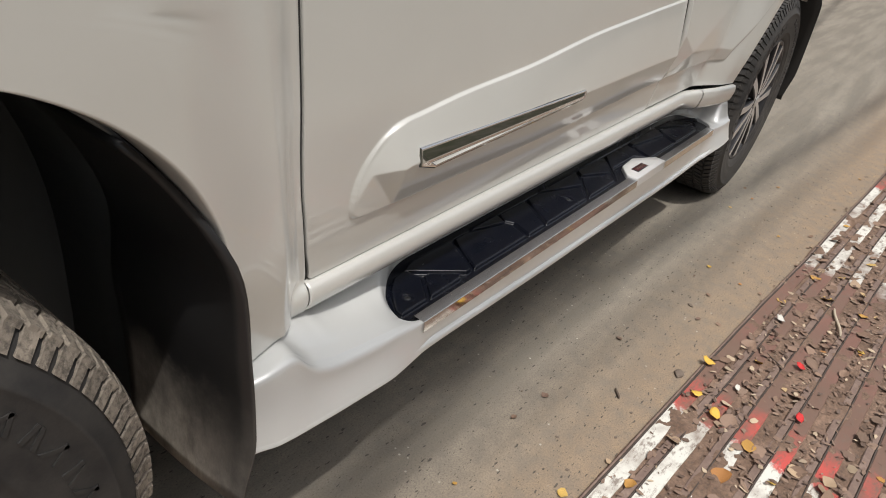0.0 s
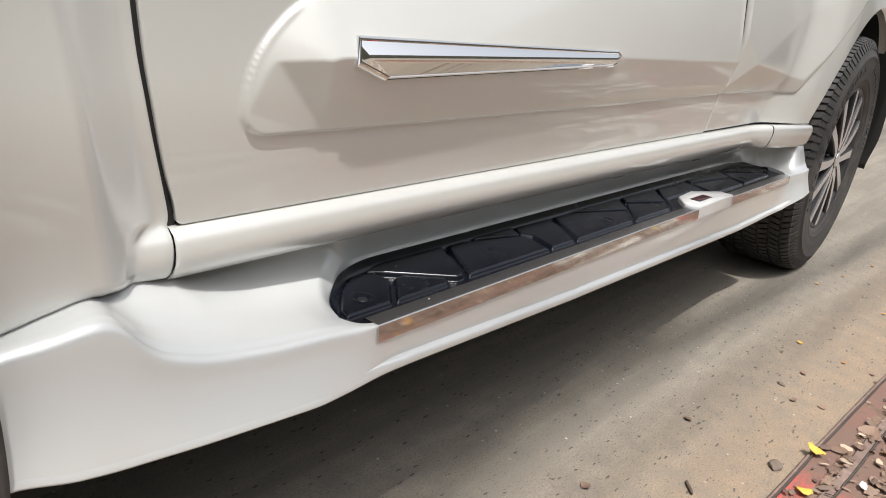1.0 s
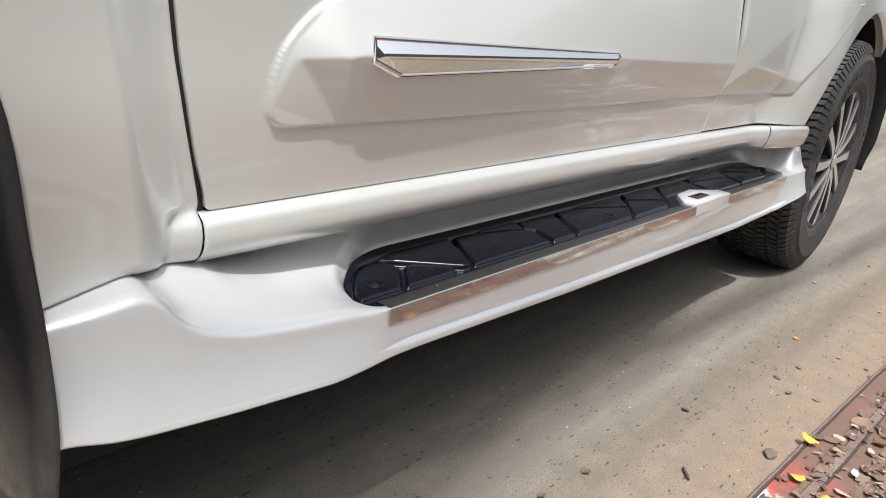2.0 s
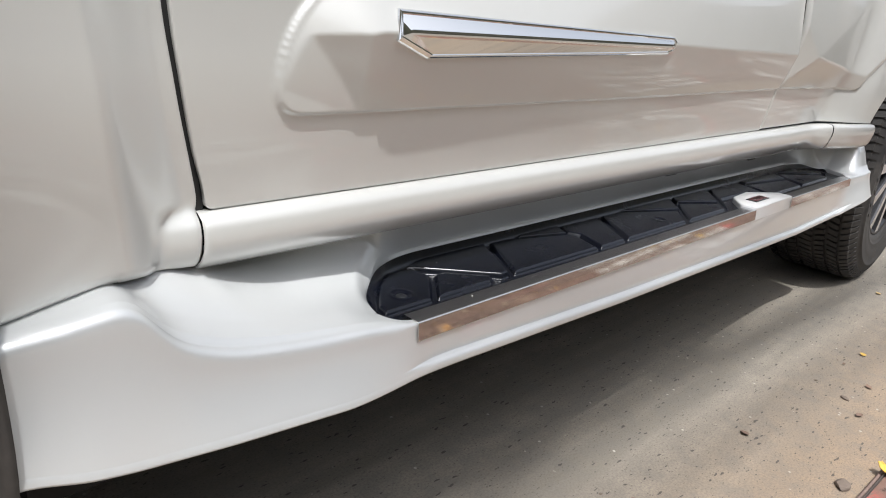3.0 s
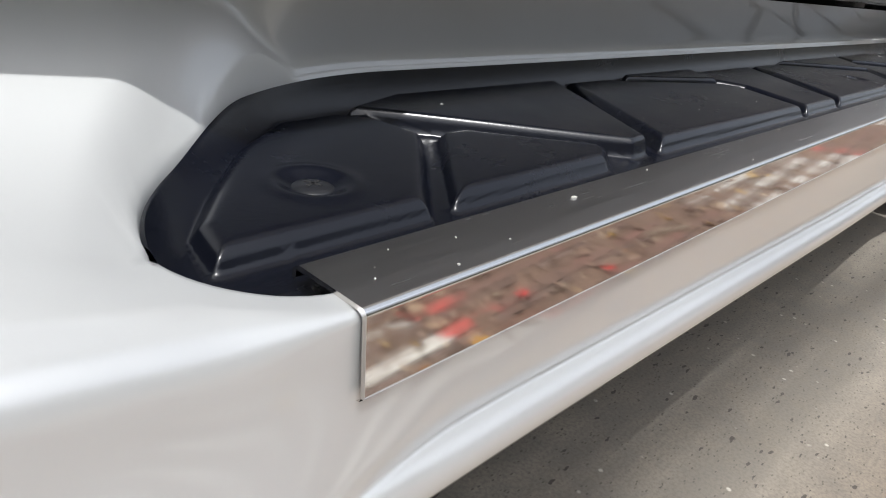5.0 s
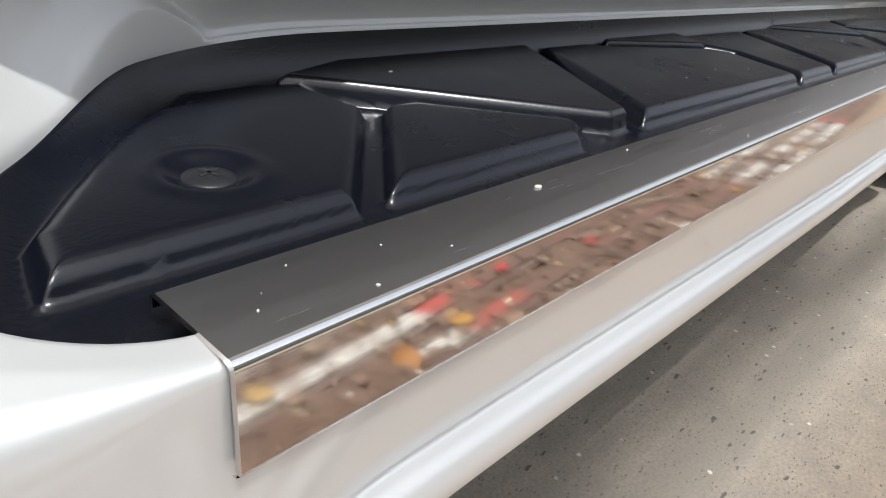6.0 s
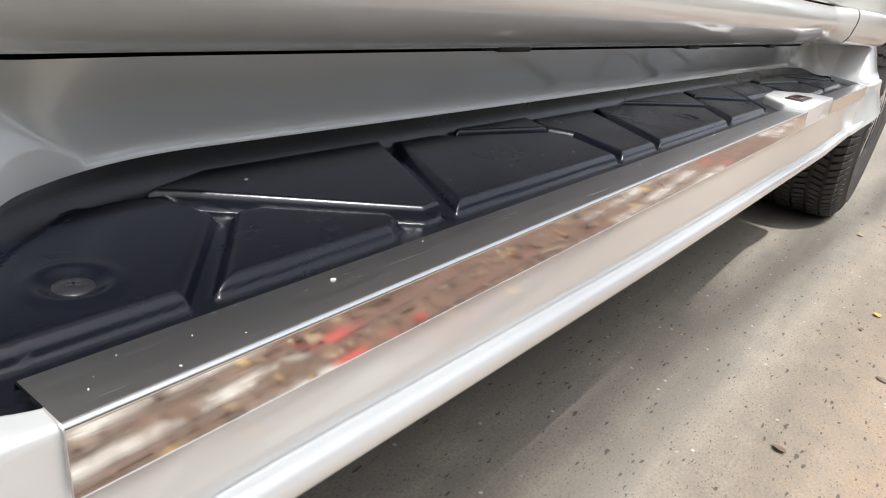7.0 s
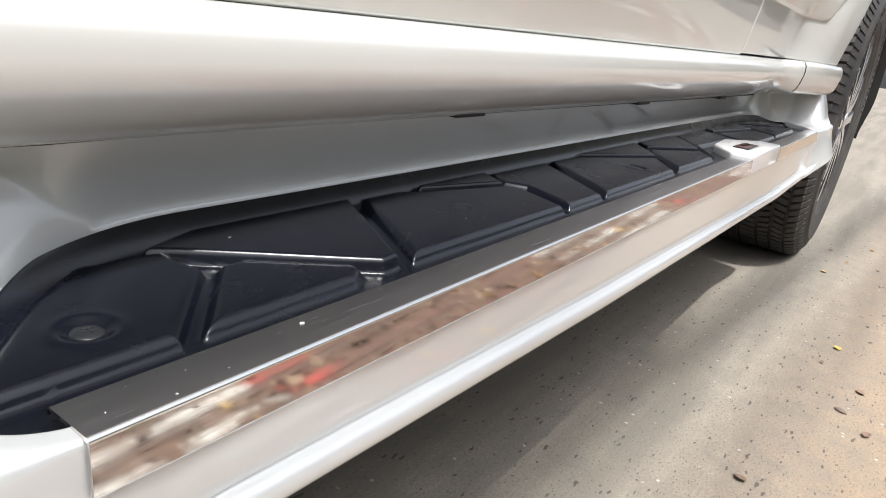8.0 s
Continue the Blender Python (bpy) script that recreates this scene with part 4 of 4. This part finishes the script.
def make_wheel(name, label, rubber):
    """A wheel about its hub, its outer face towards -y."""
    hub = revolve([(0.0, 0.006), (0.022, 0.006), (0.030, 0.008), (0.033, 0.014), (0.034, 0.05)], 32)
    wheel = part(name, hub, RIM_DARK, car, label)
    R = WHEEL_R
    prof = [(0.228, 0.014), (0.236, 0.005), (0.252, 0.000), (0.258, -0.0012), (0.260, -0.0034), (0.264, -0.0036), (0.267, -0.0030), (0.280, -0.0055), (0.305, -0.0085), (0.326, -0.0068), (0.328, -0.0086), (0.332, -0.0084), (0.334, -0.0050), (0.348, 0.000), (0.360, 0.006), (0.368, 0.013), (0.375, 0.022), (0.3775, 0.040), (0.379, 0.13), (0.3775, 0.222), (0.370, 0.246), (0.345, 0.262), (0.300, 0.268), (0.228, 0.25)]
    bm = revolve(prof, 120)
    tyre = part("tyre", bm, rubber, wheel, "dusty black all-terrain tyre")
    if sum(f.normal.dot(Vector((f.center.x, 0, f.center.z))) for f in tyre.data.polygons) < 0:
        tyre.data.flip_normals()
    # tread blocks round the circumference
    bm = bmesh.new()
    nb = 104
    for row, (y0, y1, skew, r0) in enumerate(((0.012, 0.036, 0.007, R - 0.001), (0.042, 0.070, -0.011, R), (0.077, 0.104, 0.010, R), (0.111, 0.149, -0.010, R), (0.156, 0.183, 0.010, R), (0.190, 0.218, -0.011, R), (0.224, 0.248, 0.007, R - 0.001))):
        for k in range(nb):
            a0 = 2 * math.pi * (k + 0.5 * (row % 2)) / nb
            wa = 2 * math.pi / nb * (0.34 + 0.05 * ((7 * k + 3 * row) % 4) / 3)
            vs = []
            for r in (0.372, r0):
                sh = 0.92 if r == r0 else 1.0
                for y, s in ((y0, -1), (y1, 1)):
                    drop = 0.0065 if (row == 0 and s < 0 or row == 6 and s > 0) and r == r0 else 0.0
                    for q in (-1, 1):
                        a = a0 + q * wa * sh + s * skew
                        vs.append(bm.verts.new(((r - drop) * math.cos(a), y + (0.001 if s < 0 else -0.001) * (r == r0), (r - drop) * math.sin(a))))
            for q in ((0, 1, 3, 2), (4, 6, 7, 5), (0, 4, 5, 1), (2, 3, 7, 6), (0, 2, 6, 4), (1, 5, 7, 3)):
                bm.faces.new([vs[i] for i in q])
    # short lugs where the tread turns into the side wall
    for k in range(nb):
        a0 = 2 * math.pi * k / nb
        wa = 2 * math.pi / nb * (0.26 + 0.10 * (k % 2))
        vs = []
        for r, y in ((0.353, 0.0015), (0.3765, 0.0165)):
            for off in (0.003, -0.003):
                for q in (-1, 1):
                    a = a0 + q * wa
                    vs.append(bm.verts.new((r * math.cos(a), y + off, r * math.sin(a))))
        for q in ((0, 1, 3, 2), (4, 6, 7, 5), (0, 4, 5, 1), (2, 3, 7, 6), (0, 2, 6, 4), (1, 5, 7, 3)):
            bm.faces.new([vs[i] for i in q])
    bmesh.ops.recalc_face_normals(bm, faces=bm.faces[:])
    tagged(part("tread", bm, TREAD_DUST if rubber == TYRE else rubber, wheel, smooth=False), kind="stuff")
    # raised marks on the side wall, as plain bars
    bm = bmesh.new()
    for k in range(26):
        a0 = math.radians(6 + 7 * k) + (0.4 if k > 10 else 0)
        for lean, shift in ((0.020, -0.016), (-0.026 if k % 2 else 0.0, 0.022)):
            vs = [bm.verts.new((r * math.cos(a), y, r * math.sin(a))) for y in (-0.0096, -0.004) for r in (0.293, 0.314) for a in [a0 + shift + lean * (1 if r > 0.3 else -1) + q * 0.0085 for q in (-1, 1)]]
            for q in ((0, 1, 3, 2), (4, 6, 7, 5), (0, 4, 5, 1), (2, 3, 7, 6), (0, 2, 6, 4), (1, 5, 7, 3)):
                bm.faces.new([vs[i] for i in q])
    bmesh.ops.recalc_face_normals(bm, faces=bm.faces[:])
    tagged(part("raised_mark", bm, rubber, wheel, smooth=False), kind="stuff")
    # barrel and lip
    prof = [(0.229, 0.20), (0.212, 0.19), (0.205, 0.10), (0.209, 0.03), (0.218, 0.014), (0.225, 0.007), (0.231, 0.006), (0.232, 0.016)]
    part("rim", revolve(prof, 96), RIM_DARK, wheel, "dark grey alloy rim")
    part("brake_disc", revolve([(0.05, 0.10), (0.16, 0.10), (0.165, 0.105), (0.165, 0.13)], 48), RIM_DARK, wheel)
    # six twin spokes
    for k in range(6):
        a = 2 * math.pi * k / 6 + 0.26
        for s in (-1, 1):
            bm = bmesh.new()
            stations = [(0.028, 0.014 * s, 0.012, 0.008), (0.075, 0.019 * s, 0.0145, 0.004), (0.14, 0.033 * s, 0.0165, 0.004), (0.19, 0.047 * s, 0.0185, 0.006), (0.223, 0.055 * s, 0.022, 0.008)]
            rows = []
            for r, off, w, y in stations:
                rows.append([Vector((r, y + dy, off + dz * w)) for dz, dy in ((-1, 0.045), (-0.95, 0.005), (-0.8, 0.0), (0.8, 0.0), (0.95, 0.005), (1, 0.045))])
            grid_bm(rows, bm, closed=True)
            bmesh.ops.recalc_face_normals(bm, faces=bm.faces[:])
            for f in bm.faces:
                f.material_index = 0 if abs(f.normal.y) > 0.8 and f.calc_center_median().y < 0.02 else 1
            part("spoke", bm, [RIM_FACE, RIM_DARK], wheel, smooth=False, at=pose(0, 0, 0, 0, -math.degrees(a), 0))
        nut = revolve([(0, 0.020), (0.008, 0.020), (0.010, 0.024), (0.010, 0.05)], 6)
        part("wheel_nut", nut, RIM_FACE, wheel, smooth=False, at=pose(0.057 * math.cos(a + 0.5), 0, 0.057 * math.sin(a + 0.5)))
    part("hub_cap", revolve([(0.0, 0.0020), (0.018, 0.0025), (0.024, 0.0045), (0.025, 0.009)], 32), RIM_FACE, wheel, "alloy hub cap")
    return wheel


rear_wheel = make_wheel("wheel", "rear wheel with a twin-spoke alloy rim", TYRE_DARK)
rear_wheel.matrix_basis = pose(WHEEL_X, -0.008, WHEEL_R)
front_wheel = make_wheel("wheel", "front wheel with a dusty tyre", TYRE)
front_wheel.matrix_basis = pose(FRONT_X - 0.015, 0.030, WHEEL_R, 0, 33, 0)
make_wheel("wheel", "far rear wheel with a twin-spoke alloy rim", TYRE_DARK).matrix_basis = pose(WHEEL_X, 1.72, WHEEL_R, 0, 0, 180)
make_wheel("wheel", "far front wheel with a dusty tyre", TYRE).matrix_basis = pose(FRONT_X - 0.015, 1.70, WHEEL_R, 0, 0, 180)


# wheel arch liners and mud flaps
def liner(cx, n_pow, a, b, z_low, y0):
    rows = []
    for k in range(49):
        t = -0.35 + (math.pi + 0.7) * k / 48
        ct, st = math.cos(t), math.sin(t)
        s = 1.0 / max(0.2, (abs(ct / a) ** n_pow + abs(st / b) ** n_pow) ** (1 / n_pow))
        rows.append([Vector((cx + s * ct, y, max(z_low, 0.385 + s * st))) for y in (y0, y0 + 0.06, y0 + 0.2, 0.42)])
    return grid_bm(rows, flip=True)


thick(part("arch_liner", liner(FRONT_X, 2.9, 0.463, 0.498, 0.25, 0.045), LINER, car, "black front wheel arch liner"), 0.004)
thick(part("arch_liner", liner(WHEEL_X, 2.0, 0.474, 0.474, 0.25, 0.10), LINER, car, "black rear wheel arch liner"), 0.004)
part("arch_wall", box_bm(-1.26, 0.40, 0.28, -0.33, 0.42, 0.95), LINER, car, smooth=False)
part("arch_wall", box_bm(1.60, 0.40, 0.28, 2.62, 0.42, 0.95), LINER, car, smooth=False)


def mud_flap(x, y0, y1, top, low, lean, mat, label, arch=None):
    rows = []
    for k in range(25):
        u = k / 24
        z = top + (low - top) * u
        row = []
        for j in range(13):
            v = j / 12
            cut = 0.02 * ss((u - 0.72) / 0.28) * v
            y = y0 + (y1 - y0) * v + 0.018 * ss((u - 0.75) / 0.25) * (1 - v) + 0.052 * (1 - v) * (1 - ss(u / 0.28))
            px = x + lean * (1 - u) ** 1.6 + 0.016 * (1 - v) ** 3 + 0.012 * math.sin(u * 3.0)
            if arch:
                # higher up it lies against the liner of the arch
                px += (arch(z) - 0.007 - px) * ss((z - 0.52) / 0.14)
            row.append(Vector((px, y, z + cut)))
        rows.append(row)
    ob = part("mud_flap", grid_bm(rows), mat, car, label)
    thick(ob, 0.007, 0.0)
    return ob


mud_flap(-0.368, -0.024, 0.20, 0.78, 0.285, -0.045, FLAP, "dusty black plastic front mud flap with a painted sunlit patch", fender_x0)
mud_flap(2.56, -0.030, 0.30, 0.86, 0.31, -0.12, SEAL, "black plastic rear mud flap")

# ---- steel bars laid along the road's edge ----
BAR_TURN = -4.9
grate = new("road_edge_grating")
tagged(grate, "worn red and white painted steel bars with dirt and leaves between", "grating")
grate.matrix_basis = pose(0.64, -0.311, 0.0, 0, 0, BAR_TURN)
BARS = [0.0, -0.066, -0.145, -0.228, -0.312, -0.396, -0.480, -0.564, -0.648, -0.732]
for i, y in enumerate(BARS):
    # a pair of flat irons with a raised seam where they meet
    bm = bmesh.new()
    wide = 0.008 if i == 0 else 0.019
    prof = [(wide, -0.01), (wide, 0.0075), (wide - 0.002, 0.0095), (0.0030, 0.0085), (0.0023, 0.0072), (0.0015, 0.0074), (0.0011, 0.0108), (0.0, 0.0115), (-0.0011, 0.0108), (-0.0015, 0.0074), (-0.0023, 0.0072), (-0.0030, 0.0085), (-0.033, 0.0095), (-0.035, 0.0075), (-0.036, -0.01)]
    rows = []
    for k in range(261):
        x = -3.0 + 26.0 * (k / 260) ** 1.7
        wob = 0.005 * noise.noise(Vector((x * 1.3, i * 7.7, 0))) + 0.0015 * noise.noise(Vector((x * 7, i * 3.1, 4)))
        dz = 0.003 * noise.noise(Vector((x * 2.0, i * 5.3, 9)))
        rows.append([Vector((x, y + py + wob, pz + dz)) for py, pz in prof])
    grid_bm(rows, bm)
    bmesh.ops.recalc_face_normals(bm, faces=bm.faces[:])
    bm.verts.index_update()
    for f in bm.faces:
        lane = min(v.index % len(prof) for v in f.verts)
        f.material_index = 2 if lane < 4 else 1 if lane < 10 else 0
    ob = part("bar", bm, [BAR, SEAM, IRON], grate, smooth=False)
for x in (-0.55, 0.02, 0.60, 1.18, 1.76, 2.34):
    for y0, y1 in zip(BARS[1:8], BARS[2:9]):
        part("cross_piece", box_bm(x - 0.013, y1 + 0.02, -0.01, x + 0.013, y0 - 0.032, 0.004, 0.0015), BAR, grate, smooth=False)
bm = bmesh.new()
rows = []
for k in range(620):
    x = -1.6 + 24.0 * (k / 619) ** 2.2
    row = []
    for j in range(150):
        y = 0.010 - 0.78 * j / 149
        z = 0.0064 + 0.008 * noise.noise(Vector((x * 7, y * 9, 2))) + 0.005 * noise.noise(Vector((x * 24, y * 31, 5))) + 0.003 * noise.noise(Vector((x * 60, y * 60, 8))) - (0.006 if j < 3 else 0)
        row.append(Vector((x, y, z)))
    rows.append(row)
grid_bm(rows, bm)
bmesh.ops.recalc_face_normals(bm, faces=bm.faces[:])
tagged(part("dirt_fill", bm, DIRT, grate, "brown dirt packed between the bars"), kind="stuff")


# ---- leaves and scraps ----
def leaf_mesh(seed):
    rnd = random.Random(seed)
    n, m = 7, 3
    length, width = 1.0, 0.28 + 0.22 * rnd.random()
    curl, bend = 0.05 + 0.25 * rnd.random(), 0.35 * rnd.random() - 0.12
    rows = []
    for i in range(n + 1):
        u = i / n
        w = width * math.sin(math.pi * u ** 0.8) ** 0.8 + 0.01
        rows.append([Vector((u * length - 0.5, w * v * (1 + 0.15 * rnd.uniform(-1, 1)), curl * w * v * v + bend * (u - 0.5) ** 2 + 0.04 * rnd.random())) for v in (-1, -0.5, 0, 0.5, 1)])
    bm = grid_bm(rows)
    me = bpy.data.meshes.new("leaf")
    bm.to_mesh(me)
    bm.free()
    me.materials.append(LEAF)
    me.shade_smooth()
    return me


leaf_meshes = [leaf_mesh(s) for s in range(8)]
rnd = random.Random(5)
turn = pose(0.64, -0.311, 0, 0, 0, BAR_TURN)
for k in range(230):
    x = rnd.uniform(-0.75, 2.0)
    y = rnd.choice(BARS[:8]) - rnd.uniform(0.024, 0.07) if rnd.random() < 0.75 else -0.02 - 0.62 * rnd.random() ** 0.75
    size = rnd.uniform(0.014, 0.044)
    p = turn @ Vector((x, y, 0.009 + 0.006 * rnd.random()))
    ob = new("leaf", rnd.choice(leaf_meshes))
    ob.matrix_basis = pose(p.x, p.y, p.z, rnd.gauss(0, 14), rnd.gauss(0, 14), rnd.uniform(0, 360)) @ Matrix.Diagonal((size, size, size, 1))
    tagged(ob, "dry curled brown leaf lying among the bars", "leaf", "dry leaves on the grating")
for k in range(40):
    x = rnd.uniform(0.5, 4.2)
    p = turn @ Vector((x, 0.005 + abs(rnd.gauss(0, 0.035)), 0.003))
    size = rnd.uniform(0.006, 0.018)
    ob = new("leaf", rnd.choice(leaf_meshes))
    ob.matrix_basis = pose(p.x, p.y, p.z, rnd.gauss(0, 10), rnd.gauss(0, 10), rnd.uniform(0, 360)) @ Matrix.Diagonal((size, size, size, 1))
    tagged(ob, "small dry leaf scrap in the dust beside the bars", "leaf", "leaf scraps on the road")
for k in range(22):
    x, y = rnd.uniform(-0.3, 2.6), rnd.uniform(-0.30, -0.05)
    size = rnd.uniform(0.008, 0.022)
    ob = new("leaf", rnd.choice(leaf_meshes))
    ob.matrix_basis = pose(x, y, 0.003, rnd.gauss(0, 8), rnd.gauss(0, 8), rnd.uniform(0, 360)) @ Matrix.Diagonal((size, size, size, 1))
    tagged(ob, "small dry leaf scrap on the concrete", "leaf", "leaf scraps on the road")


bm = bmesh.new()
lr = random.Random(23)
for k in range(3600):
    x = 0.5 + lr.gauss(0, 0.75) if lr.random() < 0.6 else lr.uniform(-0.8, 4.5)
    y = lr.choice(BARS[:9]) - lr.uniform(0.036, 0.078) if lr.random() < 0.7 else -0.72 * lr.random()
    p = turn @ Vector((x, y, 0.0105 + 0.004 * lr.random()))
    size, spin = lr.uniform(0.003, 0.011) * (1.7 if lr.random() < 0.15 else 1), lr.uniform(0, 6.28)
    m = Matrix.Translation(p) @ Matrix.Rotation(spin, 4, "Z") @ Matrix.Rotation(lr.gauss(0, 0.35), 4, "X")
    a = 0.35 + 0.5 * lr.random()
    ring = [bm.verts.new(m @ Vector((size * c * lr.uniform(0.7, 1.2), size * a * q * lr.uniform(0.7, 1.2), 0.16 * size * lr.uniform(-0.3, 1)))) for c, q in ((-1, 0), (-0.4, -0.8), (0.5, -0.7), (1, 0.1), (0.4, 0.8), (-0.5, 0.7))]
    top = bm.verts.new(m @ Vector((0, 0, 0.12 * size)))
    for i in range(6):
        bm.faces.new((ring[i], ring[(i + 1) % 6], top))
tagged(part("leaf_litter", bm, LITTER, smooth=False), "crumbled brown leaf litter between the bars", "leaf litter", kind="stuff")


def scrap(name, x, y, z, size, turn_z, mat, label, category):
    r = random.Random(int(x * 1000))
    rows = [[Vector(((i / 4 - 0.5) * size * (1 + 0.12 * r.uniform(-1, 1)), (j / 3 - 0.5) * size * 0.8 * (1 - 0.55 * abs(i / 2 - 1) ** 1.5) * (1 + 0.12 * r.uniform(-1, 1)), 0.16 * size * r.random() + 0.5 * size * (i / 4 - 0.5) ** 2)) for j in range(4)] for i in range(5)]
    ob = part(name, grid_bm(rows), mat, at=pose(x, y, z, 6, -8, turn_z))
    thick(ob, 0.0012)
    return tagged(ob, label, category)


def street_wall(y, high, mat, label):
    bm = box_bm(-40, y, 0, 40, y + 0.2, high)
    return tagged(part("wall_street" if y < 0 else "wall_yard", bm, mat, smooth=False), label, "wall", kind="structure")


# unseen walls, added to block low sky and darken the ground under the car
street_wall(-7.2, 4.6, DARK_WALL, "tall dark unseen wall across the street, blocking the low sky")
street_wall(2.35, 4.0, WALL, "plain unseen plaster wall beside the parked car, keeping light from underneath")


# cables strung along the street, out of view; their soft shadows fall on the concrete
CABLE_Z, CABLE_TURN, SECOND_TURN = 6.4, -5.4, 4.6
reach = CABLE_Z / math.tan(radians(SUN_EL))
cable_x, cable_y = 0.9 + reach * math.sin(radians(SUN_AZ)), reach * math.cos(radians(SUN_AZ))


def overhead_cable(y_ground, thickness, turn):
    """A cable whose shadow crosses the road that far from the car's side."""
    bm = grid_bm([[Vector((x, thickness * math.cos(a), thickness * math.sin(a) + thickness)) for a in [2 * math.pi * j / 12 for j in range(12)]] for x in (-16, -8, 0, 8, 16, 26)], closed=True)
    bmesh.ops.recalc_face_normals(bm, faces=bm.faces[:])
    ob = part("overhead_cable", bm, SEAL, at=pose(cable_x, y_ground + cable_y, CABLE_Z, 0, 0, turn))
    return tagged(ob, "thick black cable strung high out of view, casting soft shade on the road", "cable", "overhead cables")


def utility_pole(along, turn):
    """An unseen concrete pole, added so that its crossarm carries the cables."""
    p = pose(cable_x, cable_y - 0.1, 0, 0, 0, turn) @ Vector((along, 0, 0))
    pole = part("utility_pole", grid_bm([[Vector((r * math.cos(a), -0.75 + r * math.sin(a), z)) for a in [2 * math.pi * j / 20 for j in range(20)]] for r, z in ((0.15, 0.0), (0.14, 1.0), (0.11, 6.9), (0.02, 6.92))], closed=True), WALL, at=pose(p.x, p.y, 0, 0, 0, turn))
    tagged(pole, "unseen grey concrete pole with a steel crossarm, added to hold the cables", "pole", "utility poles")
    part("crossarm", box_bm(-0.05, -0.95, CABLE_Z - 0.1, 0.05, 0.75, CABLE_Z, 0.008), SEAM, pole, "steel crossarm")
    return pole


for along in (-15.5, 25.5):
    for turn in (CABLE_TURN, SECOND_TURN):
        utility_pole(along, turn)
# the last cable is added only to soften the car's shadow edge
for y_ground, thickness, turn in ((0.080, 0.024, CABLE_TURN), (0.030, 0.012, CABLE_TURN), (-0.115, 0.013, CABLE_TURN), (0.115, 0.034, SECOND_TURN)):
    overhead_cable(y_ground, thickness, turn)

# grit on the step
bm = bmesh.new()
gr = random.Random(11)
grains = [(0.094, 0.012, 0.3918, 0.0008), (0.128, 0.101, 0.3942, 0.0009), (-0.008, 0.056, 0.3818, 0.0008)]
for k in range(70):
    on_strip = gr.random() < 0.5
    grains.append((gr.uniform(0.0, 0.86), gr.uniform(0.0, 0.017), 0.3918, gr.uniform(0.00012, 0.00035)) if on_strip else (gr.uniform(0.2, 0.36), gr.uniform(0.045, 0.08), 0.3922, gr.uniform(0.0001, 0.0003)))
for gx, gy, gz, size in grains:
    bmesh.ops.create_icosphere(bm, subdivisions=1, radius=size, matrix=Matrix.Translation((gx, gy, gz + size * 0.3)) @ Matrix.Rotation(gr.uniform(0, 3.1), 4, "Z") @ Matrix.Diagonal((1.6, 0.9, 0.6, 1)))
tagged(part("grit", bm, SPECK), "pale grit specks lying on the step", "grit", kind="stuff")

# single scraps on the road and the grating
scrap("leaf", 0.848, -0.327, 0.014, 0.030, 70, YELLOW, "yellow leaf lying on the first bar", "leaf")
scrap("leaf", 0.66, -0.40, 0.014, 0.034, 20, YELLOW, "yellow leaf lying between the bars", "leaf")
scrap("leaf", 0.70, -0.345, 0.013, 0.028, 130, YELLOW, "yellow leaf lying on white paint", "leaf")
scrap("paper_scrap", 1.22, -0.425, 0.016, 0.030, 40, PAPER, "crumpled dirty white paper scrap on a bar", "litter")
scrap("paper_scrap", 0.80, -0.415, 0.014, 0.018, 10, PAPER, "small dirty white paper scrap among dirt", "litter")
scrap("red_scrap", 1.02, -0.52, 0.016, 0.026, 60, RED_SCRAP, "small red plastic scrap between the bars", "litter")
scrap("red_scrap", 0.80, -0.56, 0.016, 0.026, 10, RED_SCRAP, "bright red plastic scrap beside a bar", "litter")


def stone(x, y, size, turn_z, label):
    r = random.Random(int(x * 1000))
    bm = bmesh.new()
    bmesh.ops.create_icosphere(bm, subdivisions=2, radius=size * 0.5)
    for v in bm.verts:
        v.co = v.co * (1 + 0.35 * noise.noise(v.co * (2.2 / size) + Vector((x * 9, 0, 0))) + 0.06 * r.uniform(-1, 1))
        v.co = Vector((v.co.x * 1.2, v.co.y * 0.8, v.co.z * 0.4))
    return tagged(part("stone_chip", bm, STONE, smooth=False, at=pose(x, y, size * 0.13, 0, 0, turn_z)), label, "stone")


stone(0.76, -0.285, 0.030, 15, "flat brown stone chip beside the first bar")
stone(1.10, -0.20, 0.016, 50, "flat dark stone chip on the concrete")
for k in range(14):
    stone(rnd.uniform(0.2, 2.2), rnd.uniform(-0.26, -0.02), rnd.uniform(0.004, 0.008), rnd.uniform(0, 180), "small brown stone chip on the concrete")



def twig(x, y, z, length, turn_z, thickness, mat, label):
    rows = []
    for k in range(9):
        u = k / 8 - 0.5
        r = thickness * (1 - 0.35 * abs(u)) * (1.0 if 0 < k < 8 else 0.6)
        rows.append([Vector((u * length, r * math.cos(a) + 0.03 * length * math.sin(5 * u), r * math.sin(a) + thickness)) for a in [2 * math.pi * j / 8 for j in range(8)]])
    bm = grid_bm(rows, closed=True)
    bmesh.ops.recalc_face_normals(bm, faces=bm.faces[:])
    return tagged(part("twig", bm, mat, at=pose(x, y, z, 0, 0, turn_z)), label, "twig")


twig(0.57, -0.20, 0.0, 0.034, 35, 0.0032, STICK, "short dark twig lying on the concrete")
twig(1.35, -0.56, 0.012, 0.16, 12, 0.0045, PALE_TWIG, "long pale dry twig lying across the bars")
twig(1.0, -0.46, 0.011, 0.06, 50, 0.002, STICK, "thin dark twig among the leaves")
